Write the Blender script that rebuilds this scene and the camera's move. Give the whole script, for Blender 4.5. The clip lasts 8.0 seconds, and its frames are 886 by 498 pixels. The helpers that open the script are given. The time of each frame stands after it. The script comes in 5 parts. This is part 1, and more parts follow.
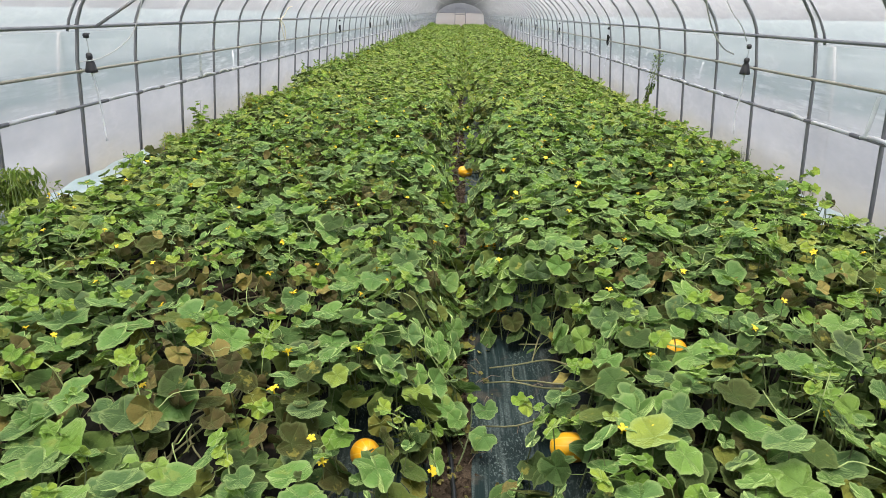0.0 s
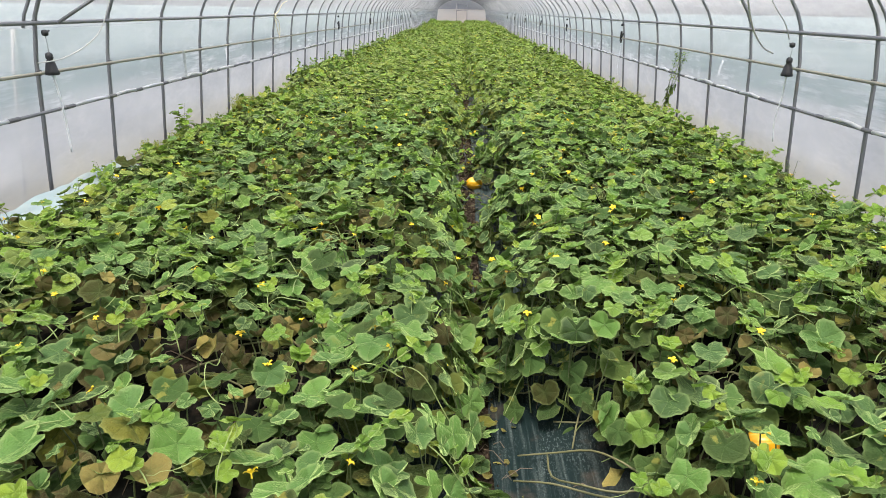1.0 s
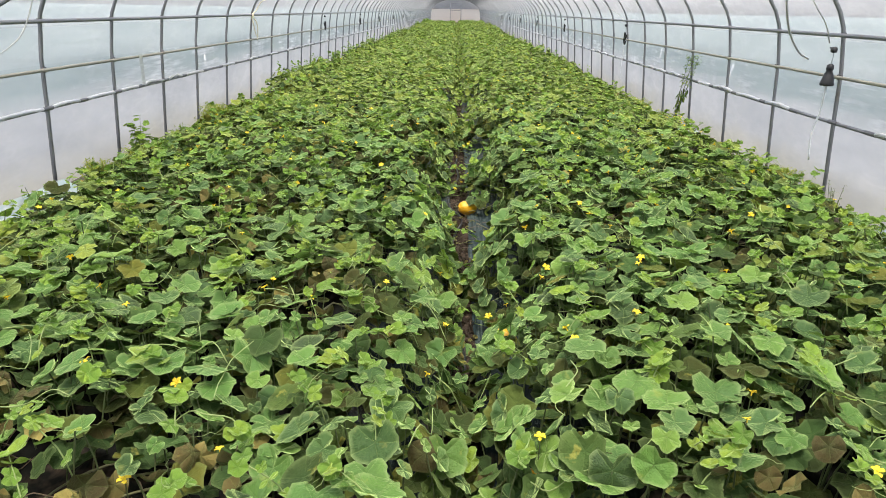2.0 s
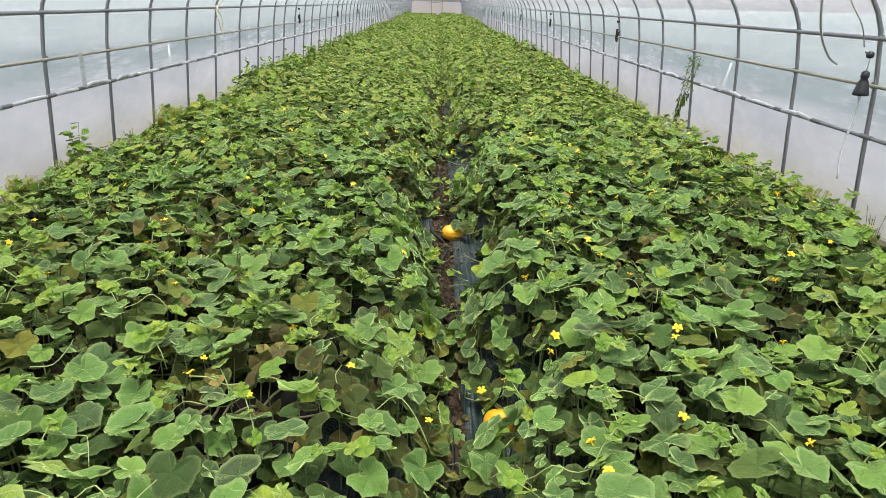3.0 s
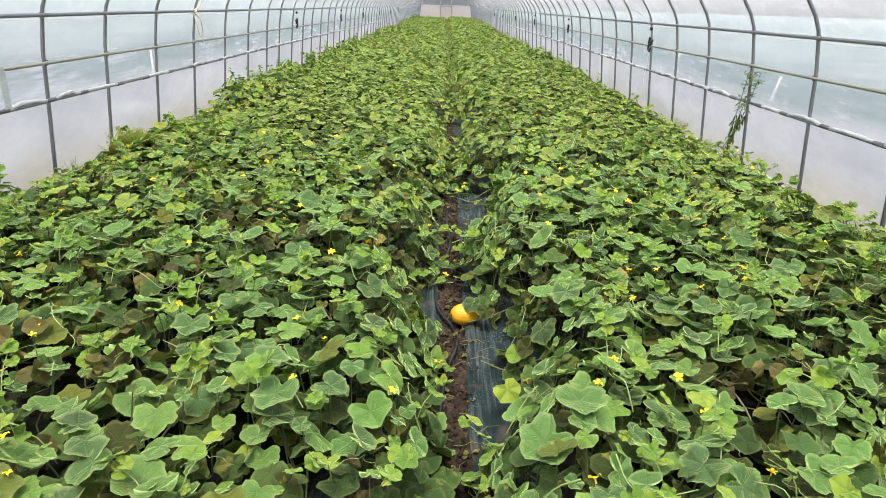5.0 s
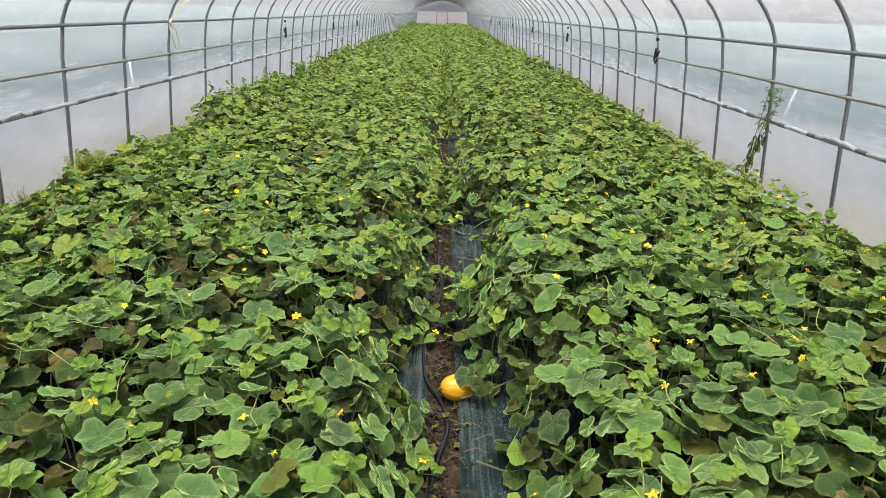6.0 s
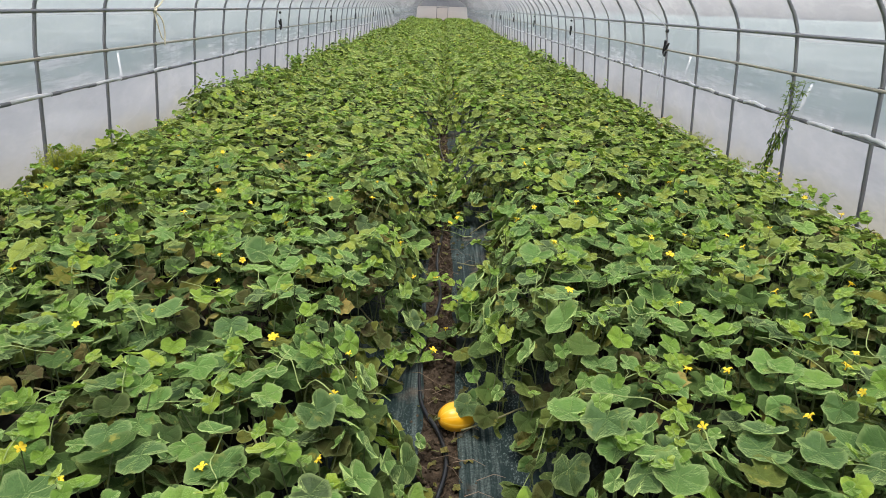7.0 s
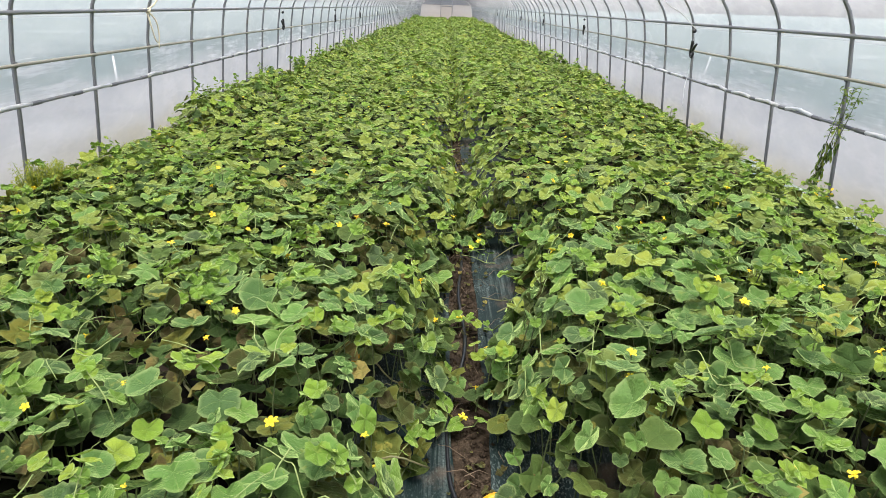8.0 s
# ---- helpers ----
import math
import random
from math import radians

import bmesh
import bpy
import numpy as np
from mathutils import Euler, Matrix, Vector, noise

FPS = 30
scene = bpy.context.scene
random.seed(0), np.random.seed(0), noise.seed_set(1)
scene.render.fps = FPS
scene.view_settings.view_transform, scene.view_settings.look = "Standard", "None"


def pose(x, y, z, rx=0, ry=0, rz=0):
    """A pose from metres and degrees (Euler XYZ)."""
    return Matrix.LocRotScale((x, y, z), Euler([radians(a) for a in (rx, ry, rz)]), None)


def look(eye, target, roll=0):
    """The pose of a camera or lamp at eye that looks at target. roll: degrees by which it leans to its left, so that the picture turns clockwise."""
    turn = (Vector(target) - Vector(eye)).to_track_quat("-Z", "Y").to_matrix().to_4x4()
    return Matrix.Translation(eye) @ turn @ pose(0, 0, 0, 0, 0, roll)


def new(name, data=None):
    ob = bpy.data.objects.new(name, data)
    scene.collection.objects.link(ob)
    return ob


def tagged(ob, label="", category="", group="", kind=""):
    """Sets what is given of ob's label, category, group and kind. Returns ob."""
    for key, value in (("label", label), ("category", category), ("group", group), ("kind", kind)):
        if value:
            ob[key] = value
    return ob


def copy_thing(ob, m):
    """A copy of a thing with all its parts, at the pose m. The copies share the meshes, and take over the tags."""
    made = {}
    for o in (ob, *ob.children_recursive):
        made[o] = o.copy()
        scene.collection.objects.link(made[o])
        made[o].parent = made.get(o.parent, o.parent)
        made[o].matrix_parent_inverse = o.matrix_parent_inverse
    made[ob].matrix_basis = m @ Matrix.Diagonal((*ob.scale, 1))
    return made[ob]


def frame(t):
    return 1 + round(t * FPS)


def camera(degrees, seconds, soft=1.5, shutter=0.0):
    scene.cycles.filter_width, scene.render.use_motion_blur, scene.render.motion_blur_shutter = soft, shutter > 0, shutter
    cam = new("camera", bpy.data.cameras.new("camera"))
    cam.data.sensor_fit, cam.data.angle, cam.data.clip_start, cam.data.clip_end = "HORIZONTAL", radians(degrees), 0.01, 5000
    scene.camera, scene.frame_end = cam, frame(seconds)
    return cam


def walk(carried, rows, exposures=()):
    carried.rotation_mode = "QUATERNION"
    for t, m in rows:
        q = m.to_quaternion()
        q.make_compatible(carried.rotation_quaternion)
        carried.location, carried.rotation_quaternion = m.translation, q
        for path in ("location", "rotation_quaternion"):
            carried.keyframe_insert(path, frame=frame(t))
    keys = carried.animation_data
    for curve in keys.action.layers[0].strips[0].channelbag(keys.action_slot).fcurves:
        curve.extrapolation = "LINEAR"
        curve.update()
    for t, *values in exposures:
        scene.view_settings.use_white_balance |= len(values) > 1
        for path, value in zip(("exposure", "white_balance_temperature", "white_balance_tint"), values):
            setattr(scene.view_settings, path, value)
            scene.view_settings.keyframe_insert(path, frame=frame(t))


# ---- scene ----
cam = camera(69.3, 8.0, soft=0.9)
PATH = [
    (0, (0.134, 1.679, 1.428), (0.095, 3.555, 0.737), 1.0),
    (0.5, (0.096, 2.03, 1.411), (0.056, 3.903, 0.711), 1.0),
    (1, (0.068, 2.278, 1.415), (0.027, 4.151, 0.714), 1.0),
    (1.5, (0.09, 2.638, 1.404), (0.05, 4.515, 0.713), 1.1),
    (1.7, (0.097, 2.781, 1.411), (0.056, 4.657, 0.718), 1.0),
    (2.8, (0.073, 3.541, 1.41), (0.109, 5.406, 0.689), 1.5),
    (3, (0.08, 3.637, 1.429), (0.113, 5.503, 0.709), 1.5),
    (3.5, (0.118, 3.931, 1.428), (0.146, 5.8, 0.715), 1.4),
    (4, (0.122, 4.204, 1.396), (0.14, 6.071, 0.679), 1.9),
    (4.5, (0.098, 4.492, 1.383), (0.117, 6.359, 0.668), 1.9),
    (4.7, (0.076, 4.599, 1.403), (0.085, 6.467, 0.69), 1.8),
    (5.8, (0.082, 5.137, 1.459), (0.103, 7.009, 0.755), 1.6),
    (6, (0.109, 5.271, 1.465), (0.128, 7.146, 0.77), 1.7),
    (6.5, (0.123, 5.456, 1.445), (0.143, 7.33, 0.746), 1.8),
    (7, (0.114, 5.578, 1.405), (0.135, 7.449, 0.698), 1.9),
    (7.5, (0.053, 5.846, 1.389), (0.072, 7.716, 0.679), 1.8),
    (8, (0.018, 6.033, 1.409), (0.028, 7.902, 0.698), 1.7),
]
EXPOSURE = [(0.0, 1.34), (0.5, 1.33), (1.0, 1.42), (1.5, 1.43), (3.0, 1.38), (3.5, 1.41), (4.0, 1.42), (4.5, 1.58), (6.0, 1.29), (6.5, 1.12), (7.0, 1.18), (7.5, 1.42), (8.0, 1.48)]
walk(cam, [(t, look(eye, target, roll)) for t, eye, target, roll in PATH], EXPOSURE)

# ---- light ----
world = bpy.data.worlds.new("world")
scene.world = world
world.use_nodes = True
wn = world.node_tree
sky = wn.nodes.new("ShaderNodeTexSky")
sky.sky_type = "NISHITA"
sky.sun_disc = False
sky.sun_elevation, sky.sun_rotation = radians(74), radians(180)
sky.air_density, sky.dust_density, sky.ozone_density = 1.0, 6.0, 1.0
wn.links.new(sky.outputs["Color"], wn.nodes["Background"].inputs["Color"])
wn.nodes["Background"].inputs["Strength"].default_value = 0.10
sun = new("sun", bpy.data.lights.new("sun", "SUN"))
sun.data.energy, sun.data.angle, sun.data.color = 2.7, radians(20), (1.0, 0.97, 0.92)
sun.matrix_world = look((0, 0, 30), (0, 30 / math.tan(radians(74)), 0))

# ---- materials ----
FURROW = 0.16


class Tree:
    """A short way to write node materials."""

    def __init__(self, name):
        self.mat = bpy.data.materials.new(name)
        self.mat.use_nodes = True
        self.t = self.mat.node_tree
        self.bsdf = self.t.nodes["Principled BSDF"]
        self.out = self.t.nodes["Material Output"]

    def node(self, kind, ins=None, operation="", data_type=""):
        n = self.t.nodes.new("ShaderNode" + kind)
        if operation:
            n.operation = operation
        if data_type:
            n.data_type = data_type
        for k, v in (ins or {}).items():
            self.put(n.inputs[k], v)
        return n

    def put(self, socket, v):
        if isinstance(v, bpy.types.NodeSocket):
            self.t.links.new(v, socket)
        elif isinstance(v, tuple) and len(v) == 3 and socket.type == "RGBA":
            socket.default_value = (*v, 1)
        else:
            socket.default_value = v

    def math(self, op, a, b=0.0, c=0.0):
        n = self.node("Math", operation=op)
        for i, v in enumerate((a, b, c)):
            self.put(n.inputs[i], v)
        return n.outputs[0]

    def mix(self, f, a, b):
        n = self.node("Mix", data_type="RGBA")
        self.put(n.inputs[0], f), self.put(n.inputs[6], a), self.put(n.inputs[7], b)
        return n.outputs[2]

    def ramp(self, f, *stops):
        n = self.node("ValToRGB", {"Fac": f})
        e = n.color_ramp.elements
        while len(e) < len(stops):
            e.new(0.5)
        for el, (p, c) in zip(e, stops):
            el.position, el.color = p, (*c, 1) if isinstance(c, tuple) else (c, c, c, 1)
        return n.outputs["Color"]

    def coords(self, kind="Object"):
        if kind == "World":
            return self.node("NewGeometry").outputs["Position"]
        return self.node("TexCoord").outputs[kind]

    def noise(self, vec, scale, detail=3.0, rough=0.55):
        return self.node("TexNoise", {"Vector": vec, "Scale": scale, "Detail": detail, "Roughness": rough}).outputs[0]

    def stretch(self, vec, s):
        return self.node("Mapping", {"Vector": vec, "Scale": s}).outputs[0]

    def bump(self, h, strength, dist=0.01):
        n = self.node("Bump", {"Height": h, "Strength": strength, "Distance": dist})
        self.put(self.bsdf.inputs["Normal"], n.outputs[0])
        return n.outputs[0]

    def set(self, **ins):
        for k, v in ins.items():
            self.put(self.bsdf.inputs[k.replace("_", " ")], v)
        return self


def leaf_material(name, stops, vein, margin, spots, gloss=0.5, clear=0.22, fuzz=0.7, tired=0.3, spec=0.2):
    """Leaf blade: hue from plant to plant, pale veins and margins, yellow spots; light passes through the blade."""
    m = Tree(name)
    uv = m.coords("UV")
    sep = m.node("SeparateXYZ", {"Vector": uv})
    u, v = sep.outputs[0], sep.outputs[1]
    rnd = m.math("FRACT", m.math("ADD", m.node("ObjectInfo").outputs["Random"], m.node("NewGeometry").outputs["Random Per Island"]))
    base = m.ramp(rnd, *stops)
    pos = m.coords("World")
    # Whole stretches of the bed have yellowed more than others.
    patch = m.node("MapRange", {"Value": m.noise(pos, 1.1, 3.0), "From Min": 0.48, "From Max": 0.72, "To Min": 0.0, "To Max": tired}).outputs[0]
    base = m.mix(m.math("MULTIPLY", patch, rnd), base, (0.30, 0.31, 0.05))
    n1, n2, n3 = m.noise(pos, 16.0, 4.0), m.noise(pos, 75.0, 3.0), m.noise(pos, 320.0, 2.0)
    mott = m.math("MULTIPLY_ADD", n3, 0.5, m.math("MULTIPLY", n2, 0.5))
    base = m.mix(m.node("MapRange", {"Value": mott, "From Min": 0.3, "From Max": 0.7}).outputs[0], m.mix(0.27, base, (0.02, 0.045, 0.014)), base)
    r = m.math("SQRT", m.math("ADD", m.math("MULTIPLY", u, u), m.math("MULTIPLY", v, v)))
    ang = m.math("ARCTAN2", u, v)
    wob = m.math("MULTIPLY_ADD", n2, 0.14, -0.07)
    ray = m.math("ABSOLUTE", m.math("SINE", m.math("MULTIPLY", m.math("ADD", ang, wob), 2.5)))
    rays = m.math("LESS_THAN", m.math("MULTIPLY", ray, m.math("ADD", r, 0.15)), 0.055)
    # Fine net of side veins with the blade puffed up between them.
    net = m.node("TexVoronoi", {"Vector": m.node("VectorMath", {0: uv, 1: m.node("CombineXYZ", {0: rnd, 1: rnd}).outputs[0]}, operation="ADD").outputs[0], "Scale": 6.5})
    net.feature = "DISTANCE_TO_EDGE"
    cell = net.outputs["Distance"]
    base = m.mix(m.node("MapRange", {"Value": cell, "From Min": 0.0, "From Max": 0.09, "To Min": vein * 0.35, "To Max": 0.0}).outputs[0], base, (0.20, 0.30, 0.08))
    base = m.mix(m.math("MULTIPLY", rays, vein), base, (0.24, 0.33, 0.10))
    core = m.node("MapRange", {"Value": r, "From Min": 0.75, "From Max": 0.0, "To Min": 0.0, "To Max": 0.28}).outputs[0]
    base = m.mix(core, base, (0.035, 0.085, 0.022))
    edge = m.node("MapRange", {"Value": r, "From Min": 0.8, "From Max": 1.02}).outputs[0]
    base = m.mix(m.math("MULTIPLY", edge, margin), base, (0.31, 0.40, 0.15))
    blot = m.node("MapRange", {"Value": m.math("ADD", n1, m.math("MULTIPLY", n2, 0.25)), "From Min": 0.76, "From Max": 0.82}).outputs[0]
    base = m.mix(m.math("MULTIPLY", blot, spots), base, (0.36, 0.33, 0.07))
    m.set(Base_Color=base, Roughness=gloss, Specular_IOR_Level=spec, Sheen_Weight=fuzz, Sheen_Roughness=0.34, Sheen_Tint=(0.70, 0.90, 0.34))
    veins_h = m.math("SUBTRACT", m.math("ADD", m.math("MULTIPLY", n2, 0.9), m.math("ADD", m.math("MULTIPLY", m.math("MINIMUM", cell, 0.3), 1.3), m.math("MULTIPLY", m.math("MULTIPLY", ray, r), 3.2))), m.math("MULTIPLY", rays, 0.5))
    nrm = m.bump(veins_h, 0.7, 0.0045)
    tr = m.node("BsdfTranslucent", {"Color": m.mix(0.45, base, (0.16, 0.30, 0.03)), "Normal": nrm})
    mx = m.node("MixShader", {0: clear, 1: m.bsdf.outputs[0], 2: tr.outputs[0]})
    m.t.links.new(mx.outputs[0], m.out.inputs[0])
    return m.mat


LEAF = leaf_material("melon_leaf", (
    (0.0, (0.048, 0.074, 0.028)), (0.16, (0.068, 0.136, 0.042)), (0.5, (0.101, 0.206, 0.049)),
    (0.86, (0.134, 0.268, 0.053)), (0.985, (0.190, 0.322, 0.052)), (1.0, (0.290, 0.350, 0.050))), 0.28, 0.55, 0.26, tired=0.2, fuzz=1.0)
# Yellower leaves far off and by walls; grazing brightness is put into the colour.
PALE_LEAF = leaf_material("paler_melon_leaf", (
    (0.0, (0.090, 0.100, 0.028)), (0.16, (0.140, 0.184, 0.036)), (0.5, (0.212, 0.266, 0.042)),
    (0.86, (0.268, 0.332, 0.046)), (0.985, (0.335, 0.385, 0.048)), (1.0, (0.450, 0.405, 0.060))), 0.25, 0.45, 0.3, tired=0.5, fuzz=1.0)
# Old leaves' dull tone, darkened further to stand for shade inside the canopy.
OLD_SHADE_LEAF = leaf_material("old_shaded_melon_leaf", (
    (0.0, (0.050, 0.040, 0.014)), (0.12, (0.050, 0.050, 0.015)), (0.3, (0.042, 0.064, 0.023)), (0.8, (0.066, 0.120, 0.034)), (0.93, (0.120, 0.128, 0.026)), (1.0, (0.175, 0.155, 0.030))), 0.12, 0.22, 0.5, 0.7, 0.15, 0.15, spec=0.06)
YOUNG_LEAF = leaf_material("young_melon_leaf", ((0.0, (0.15, 0.28, 0.04)), (0.55, (0.225, 0.39, 0.042)), (1.0, (0.35, 0.45, 0.048))), 0.3, 0.3, 0.15, 0.5, 0.3, tired=0.2)
DRY_LEAF = leaf_material("dry_leaf", ((0.0, (0.050, 0.032, 0.013)), (0.5, (0.100, 0.068, 0.025)), (0.85, (0.19, 0.140, 0.045)), (1.0, (0.36, 0.28, 0.08))), 0.2, 0.1, 0.3, 0.8, 0.1, fuzz=0.15)
WEED_LEAF = leaf_material("weed_leaf", ((0.0, (0.13, 0.20, 0.04)), (0.6, (0.24, 0.33, 0.06)), (1.0, (0.42, 0.45, 0.10))), 0.2, 0.2, 0.5, 0.5, 0.6)

FLUFF = leaf_material("feathery_weed", ((0.0, (0.40, 0.45, 0.06)), (0.6, (0.55, 0.58, 0.08)), (1.0, (0.68, 0.65, 0.14))), 0.1, 0.1, 0.1, 0.7, 0.5, 0.1, 0.1)


def stem_material(name, a, b):
    m = Tree(name)
    pos = m.coords("World")
    n = m.noise(pos, 28.0, 4.0)
    m.set(Base_Color=m.mix(n, a, b), Roughness=0.55)
    m.bump(m.noise(pos, 400.0), 0.3, 0.001)
    return m.mat


STEM = stem_material("green_stem", (0.045, 0.07, 0.022), (0.12, 0.145, 0.05))
VINE = stem_material("brown_vine", (0.10, 0.085, 0.045), (0.22, 0.22, 0.09))
TENDRIL = stem_material("tendril", (0.20, 0.29, 0.08), (0.34, 0.40, 0.15))
TWIG = stem_material("dry_twig", (0.09, 0.06, 0.035), (0.2, 0.14, 0.09))


def petal_material():
    m = Tree("yellow_petal")
    n = m.noise(m.coords("World"), 150.0)
    m.set(Base_Color=m.mix(n, (0.88, 0.64, 0.02), (0.92, 0.74, 0.06)), Roughness=0.6)
    tr = m.node("BsdfTranslucent", {"Color": (0.9, 0.6, 0.02)})
    mx = m.node("MixShader", {0: 0.3, 1: m.bsdf.outputs[0], 2: tr.outputs[0]})
    m.t.links.new(mx.outputs[0], m.out.inputs[0])
    return m.mat


PETAL = petal_material()


def rind_material():
    """Golden melon rind with pale sunken sutures running from end to end."""
    m = Tree("melon_rind")
    co = m.coords("Object")
    sep = m.node("SeparateXYZ", {"Vector": co})
    ang = m.math("ARCTAN2", sep.outputs[1], sep.outputs[0])
    n = m.noise(co, 22.0, 4.0)
    line = m.math("ABSOLUTE", m.math("SINE", m.math("ADD", m.math("MULTIPLY", ang, 5.0), m.math("MULTIPLY", n, 0.7))))
    stripe = m.node("MapRange", {"Value": line, "From Min": 0.05, "From Max": 0.34, "To Min": 1.0, "To Max": 0.0}).outputs[0]
    gold = m.mix(n, (0.72, 0.33, 0.008), (0.80, 0.44, 0.015))
    m.set(Base_Color=m.mix(m.math("MULTIPLY", stripe, 0.32), gold, (0.85, 0.68, 0.24)), Roughness=0.33)
    m.bump(m.noise(co, 160.0), 0.12, 0.002)
    return m.mat


RIND = rind_material()


def soil_material():
    m = Tree("soil")
    pos = m.coords("World")
    big, mid, fine = m.noise(pos, 1.2, 4.0), m.noise(pos, 14.0, 5.0), m.noise(pos, 120.0, 4.0, 0.7)
    soil = m.ramp(m.math("ADD", m.math("MULTIPLY", mid, 0.6), m.math("MULTIPLY", fine, 0.4)),
                  (0.3, (0.020, 0.013, 0.008)), (0.5, (0.044, 0.031, 0.020)), (0.72, (0.150, 0.108, 0.074)))
    # Outside the tunnel: dry grass at the wall, grey trodden earth, then dark green rows and a paler field.
    x = m.math("ABSOLUTE", m.node("SeparateXYZ", {"Vector": pos}).outputs[0])
    wob = m.math("MULTIPLY_ADD", m.noise(m.stretch(pos, (1.0, 0.4, 1.0)), 0.9, 4.0), 2.4, -1.2)
    xw = m.math("ADD", x, wob)
    field = m.noise(m.stretch(pos, (0.35, 0.5, 1.0)), 1.0, 5.0)
    dry = m.mix(mid, (0.11, 0.10, 0.065), (0.17, 0.155, 0.11))
    earth = m.mix(big, (0.13, 0.135, 0.145), (0.20, 0.205, 0.215))
    rows = m.ramp(field, (0.35, (0.035, 0.062, 0.058)), (0.5, (0.05, 0.085, 0.085)), (0.66, (0.085, 0.115, 0.115)))
    pale = m.ramp(field, (0.35, (0.075, 0.115, 0.105)), (0.55, (0.11, 0.15, 0.15)), (0.7, (0.17, 0.20, 0.20)))

    def band(a, b):
        return m.node("MapRange", {"Value": xw, "From Min": a, "From Max": b}).outputs[0]

    land = m.mix(band(9.0, 12.5), m.mix(band(5.0, 6.4), m.mix(band(2.9, 3.9), dry, earth), rows), pale)
    outer = m.node("MapRange", {"Value": x, "From Min": 2.55, "From Max": 2.8}).outputs[0]
    m.set(Base_Color=m.mix(outer, soil, land), Roughness=0.95, Specular_IOR_Level=0.2)
    m.bump(m.math("ADD", m.math("MULTIPLY", mid, 1.0), m.math("MULTIPLY", fine, 0.5)), 0.9, 0.02)
    return m.mat


SOIL = soil_material()


def mulch_material():
    """Dusty black plastic mulch, scuffed along the row; its blue-green sheen is put into the colour."""
    m = Tree("mulch_film")
    pos = m.coords("World")
    streak = m.noise(m.stretch(pos, (75.0, 3.0, 20.0)), 1.0, 4.0, 0.6)
    wide = m.noise(m.stretch(pos, (9.0, 2.0, 4.0)), 1.0, 3.0)
    speck = m.noise(pos, 130.0, 3.0)
    dust = m.node("MapRange", {"Value": m.math("ADD", m.math("MULTIPLY", streak, 0.65), m.math("MULTIPLY", wide, 0.5)), "From Min": 0.58, "From Max": 0.80}).outputs[0]
    dust = m.math("MULTIPLY", dust, m.math("ADD", m.math("MULTIPLY", speck, 2.2), -0.55))
    # Pale specks and a whitish sheen, painted in patches over the dust.
    drop = m.node("MapRange", {"Value": m.noise(m.stretch(pos, (1.0, 0.45, 1.0)), 170.0, 2.0), "From Min": 0.54, "From Max": 0.64}).outputs[0]
    zone = m.node("MapRange", {"Value": m.noise(m.stretch(pos, (6.0, 2.5, 3.0)), 1.0, 3.0), "From Min": 0.42, "From Max": 0.62}).outputs[0]
    dust = m.math("MAXIMUM", dust, m.math("MULTIPLY", m.math("MULTIPLY_ADD", drop, 0.6, 0.03), zone))
    # Dustier, bluer and glossier beside the furrow, dark and matt away from it.
    off = m.math("ABSOLUTE", m.math("SUBTRACT", m.node("SeparateXYZ", {"Vector": pos}).outputs[0], FURROW))
    by_furrow = m.node("MapRange", {"Value": m.math("ADD", off, m.math("MULTIPLY", wide, 0.3)), "From Min": 0.68, "From Max": 0.42}).outputs[0]
    dust = m.math("MULTIPLY", dust, m.math("MULTIPLY_ADD", by_furrow, 0.95, 0.05))
    mud = m.node("MapRange", {"Value": m.noise(pos, 5.0, 5.0), "From Min": 0.56, "From Max": 0.7}).outputs[0]
    col = m.mix(dust, m.mix(by_furrow, (0.012, 0.012, 0.010), (0.010, 0.020, 0.020)), (0.165, 0.20, 0.19))
    m.set(Base_Color=m.mix(m.math("MULTIPLY", mud, 0.55), col, (0.13, 0.09, 0.065)), Roughness=m.math("MULTIPLY_ADD", by_furrow, -0.35, 0.85), Specular_IOR_Level=m.math("MULTIPLY_ADD", by_furrow, 0.1, 0.0))
    m.bump(m.math("ADD", streak, wide), 0.6, 0.012)
    return m.mat


MULCH = mulch_material()


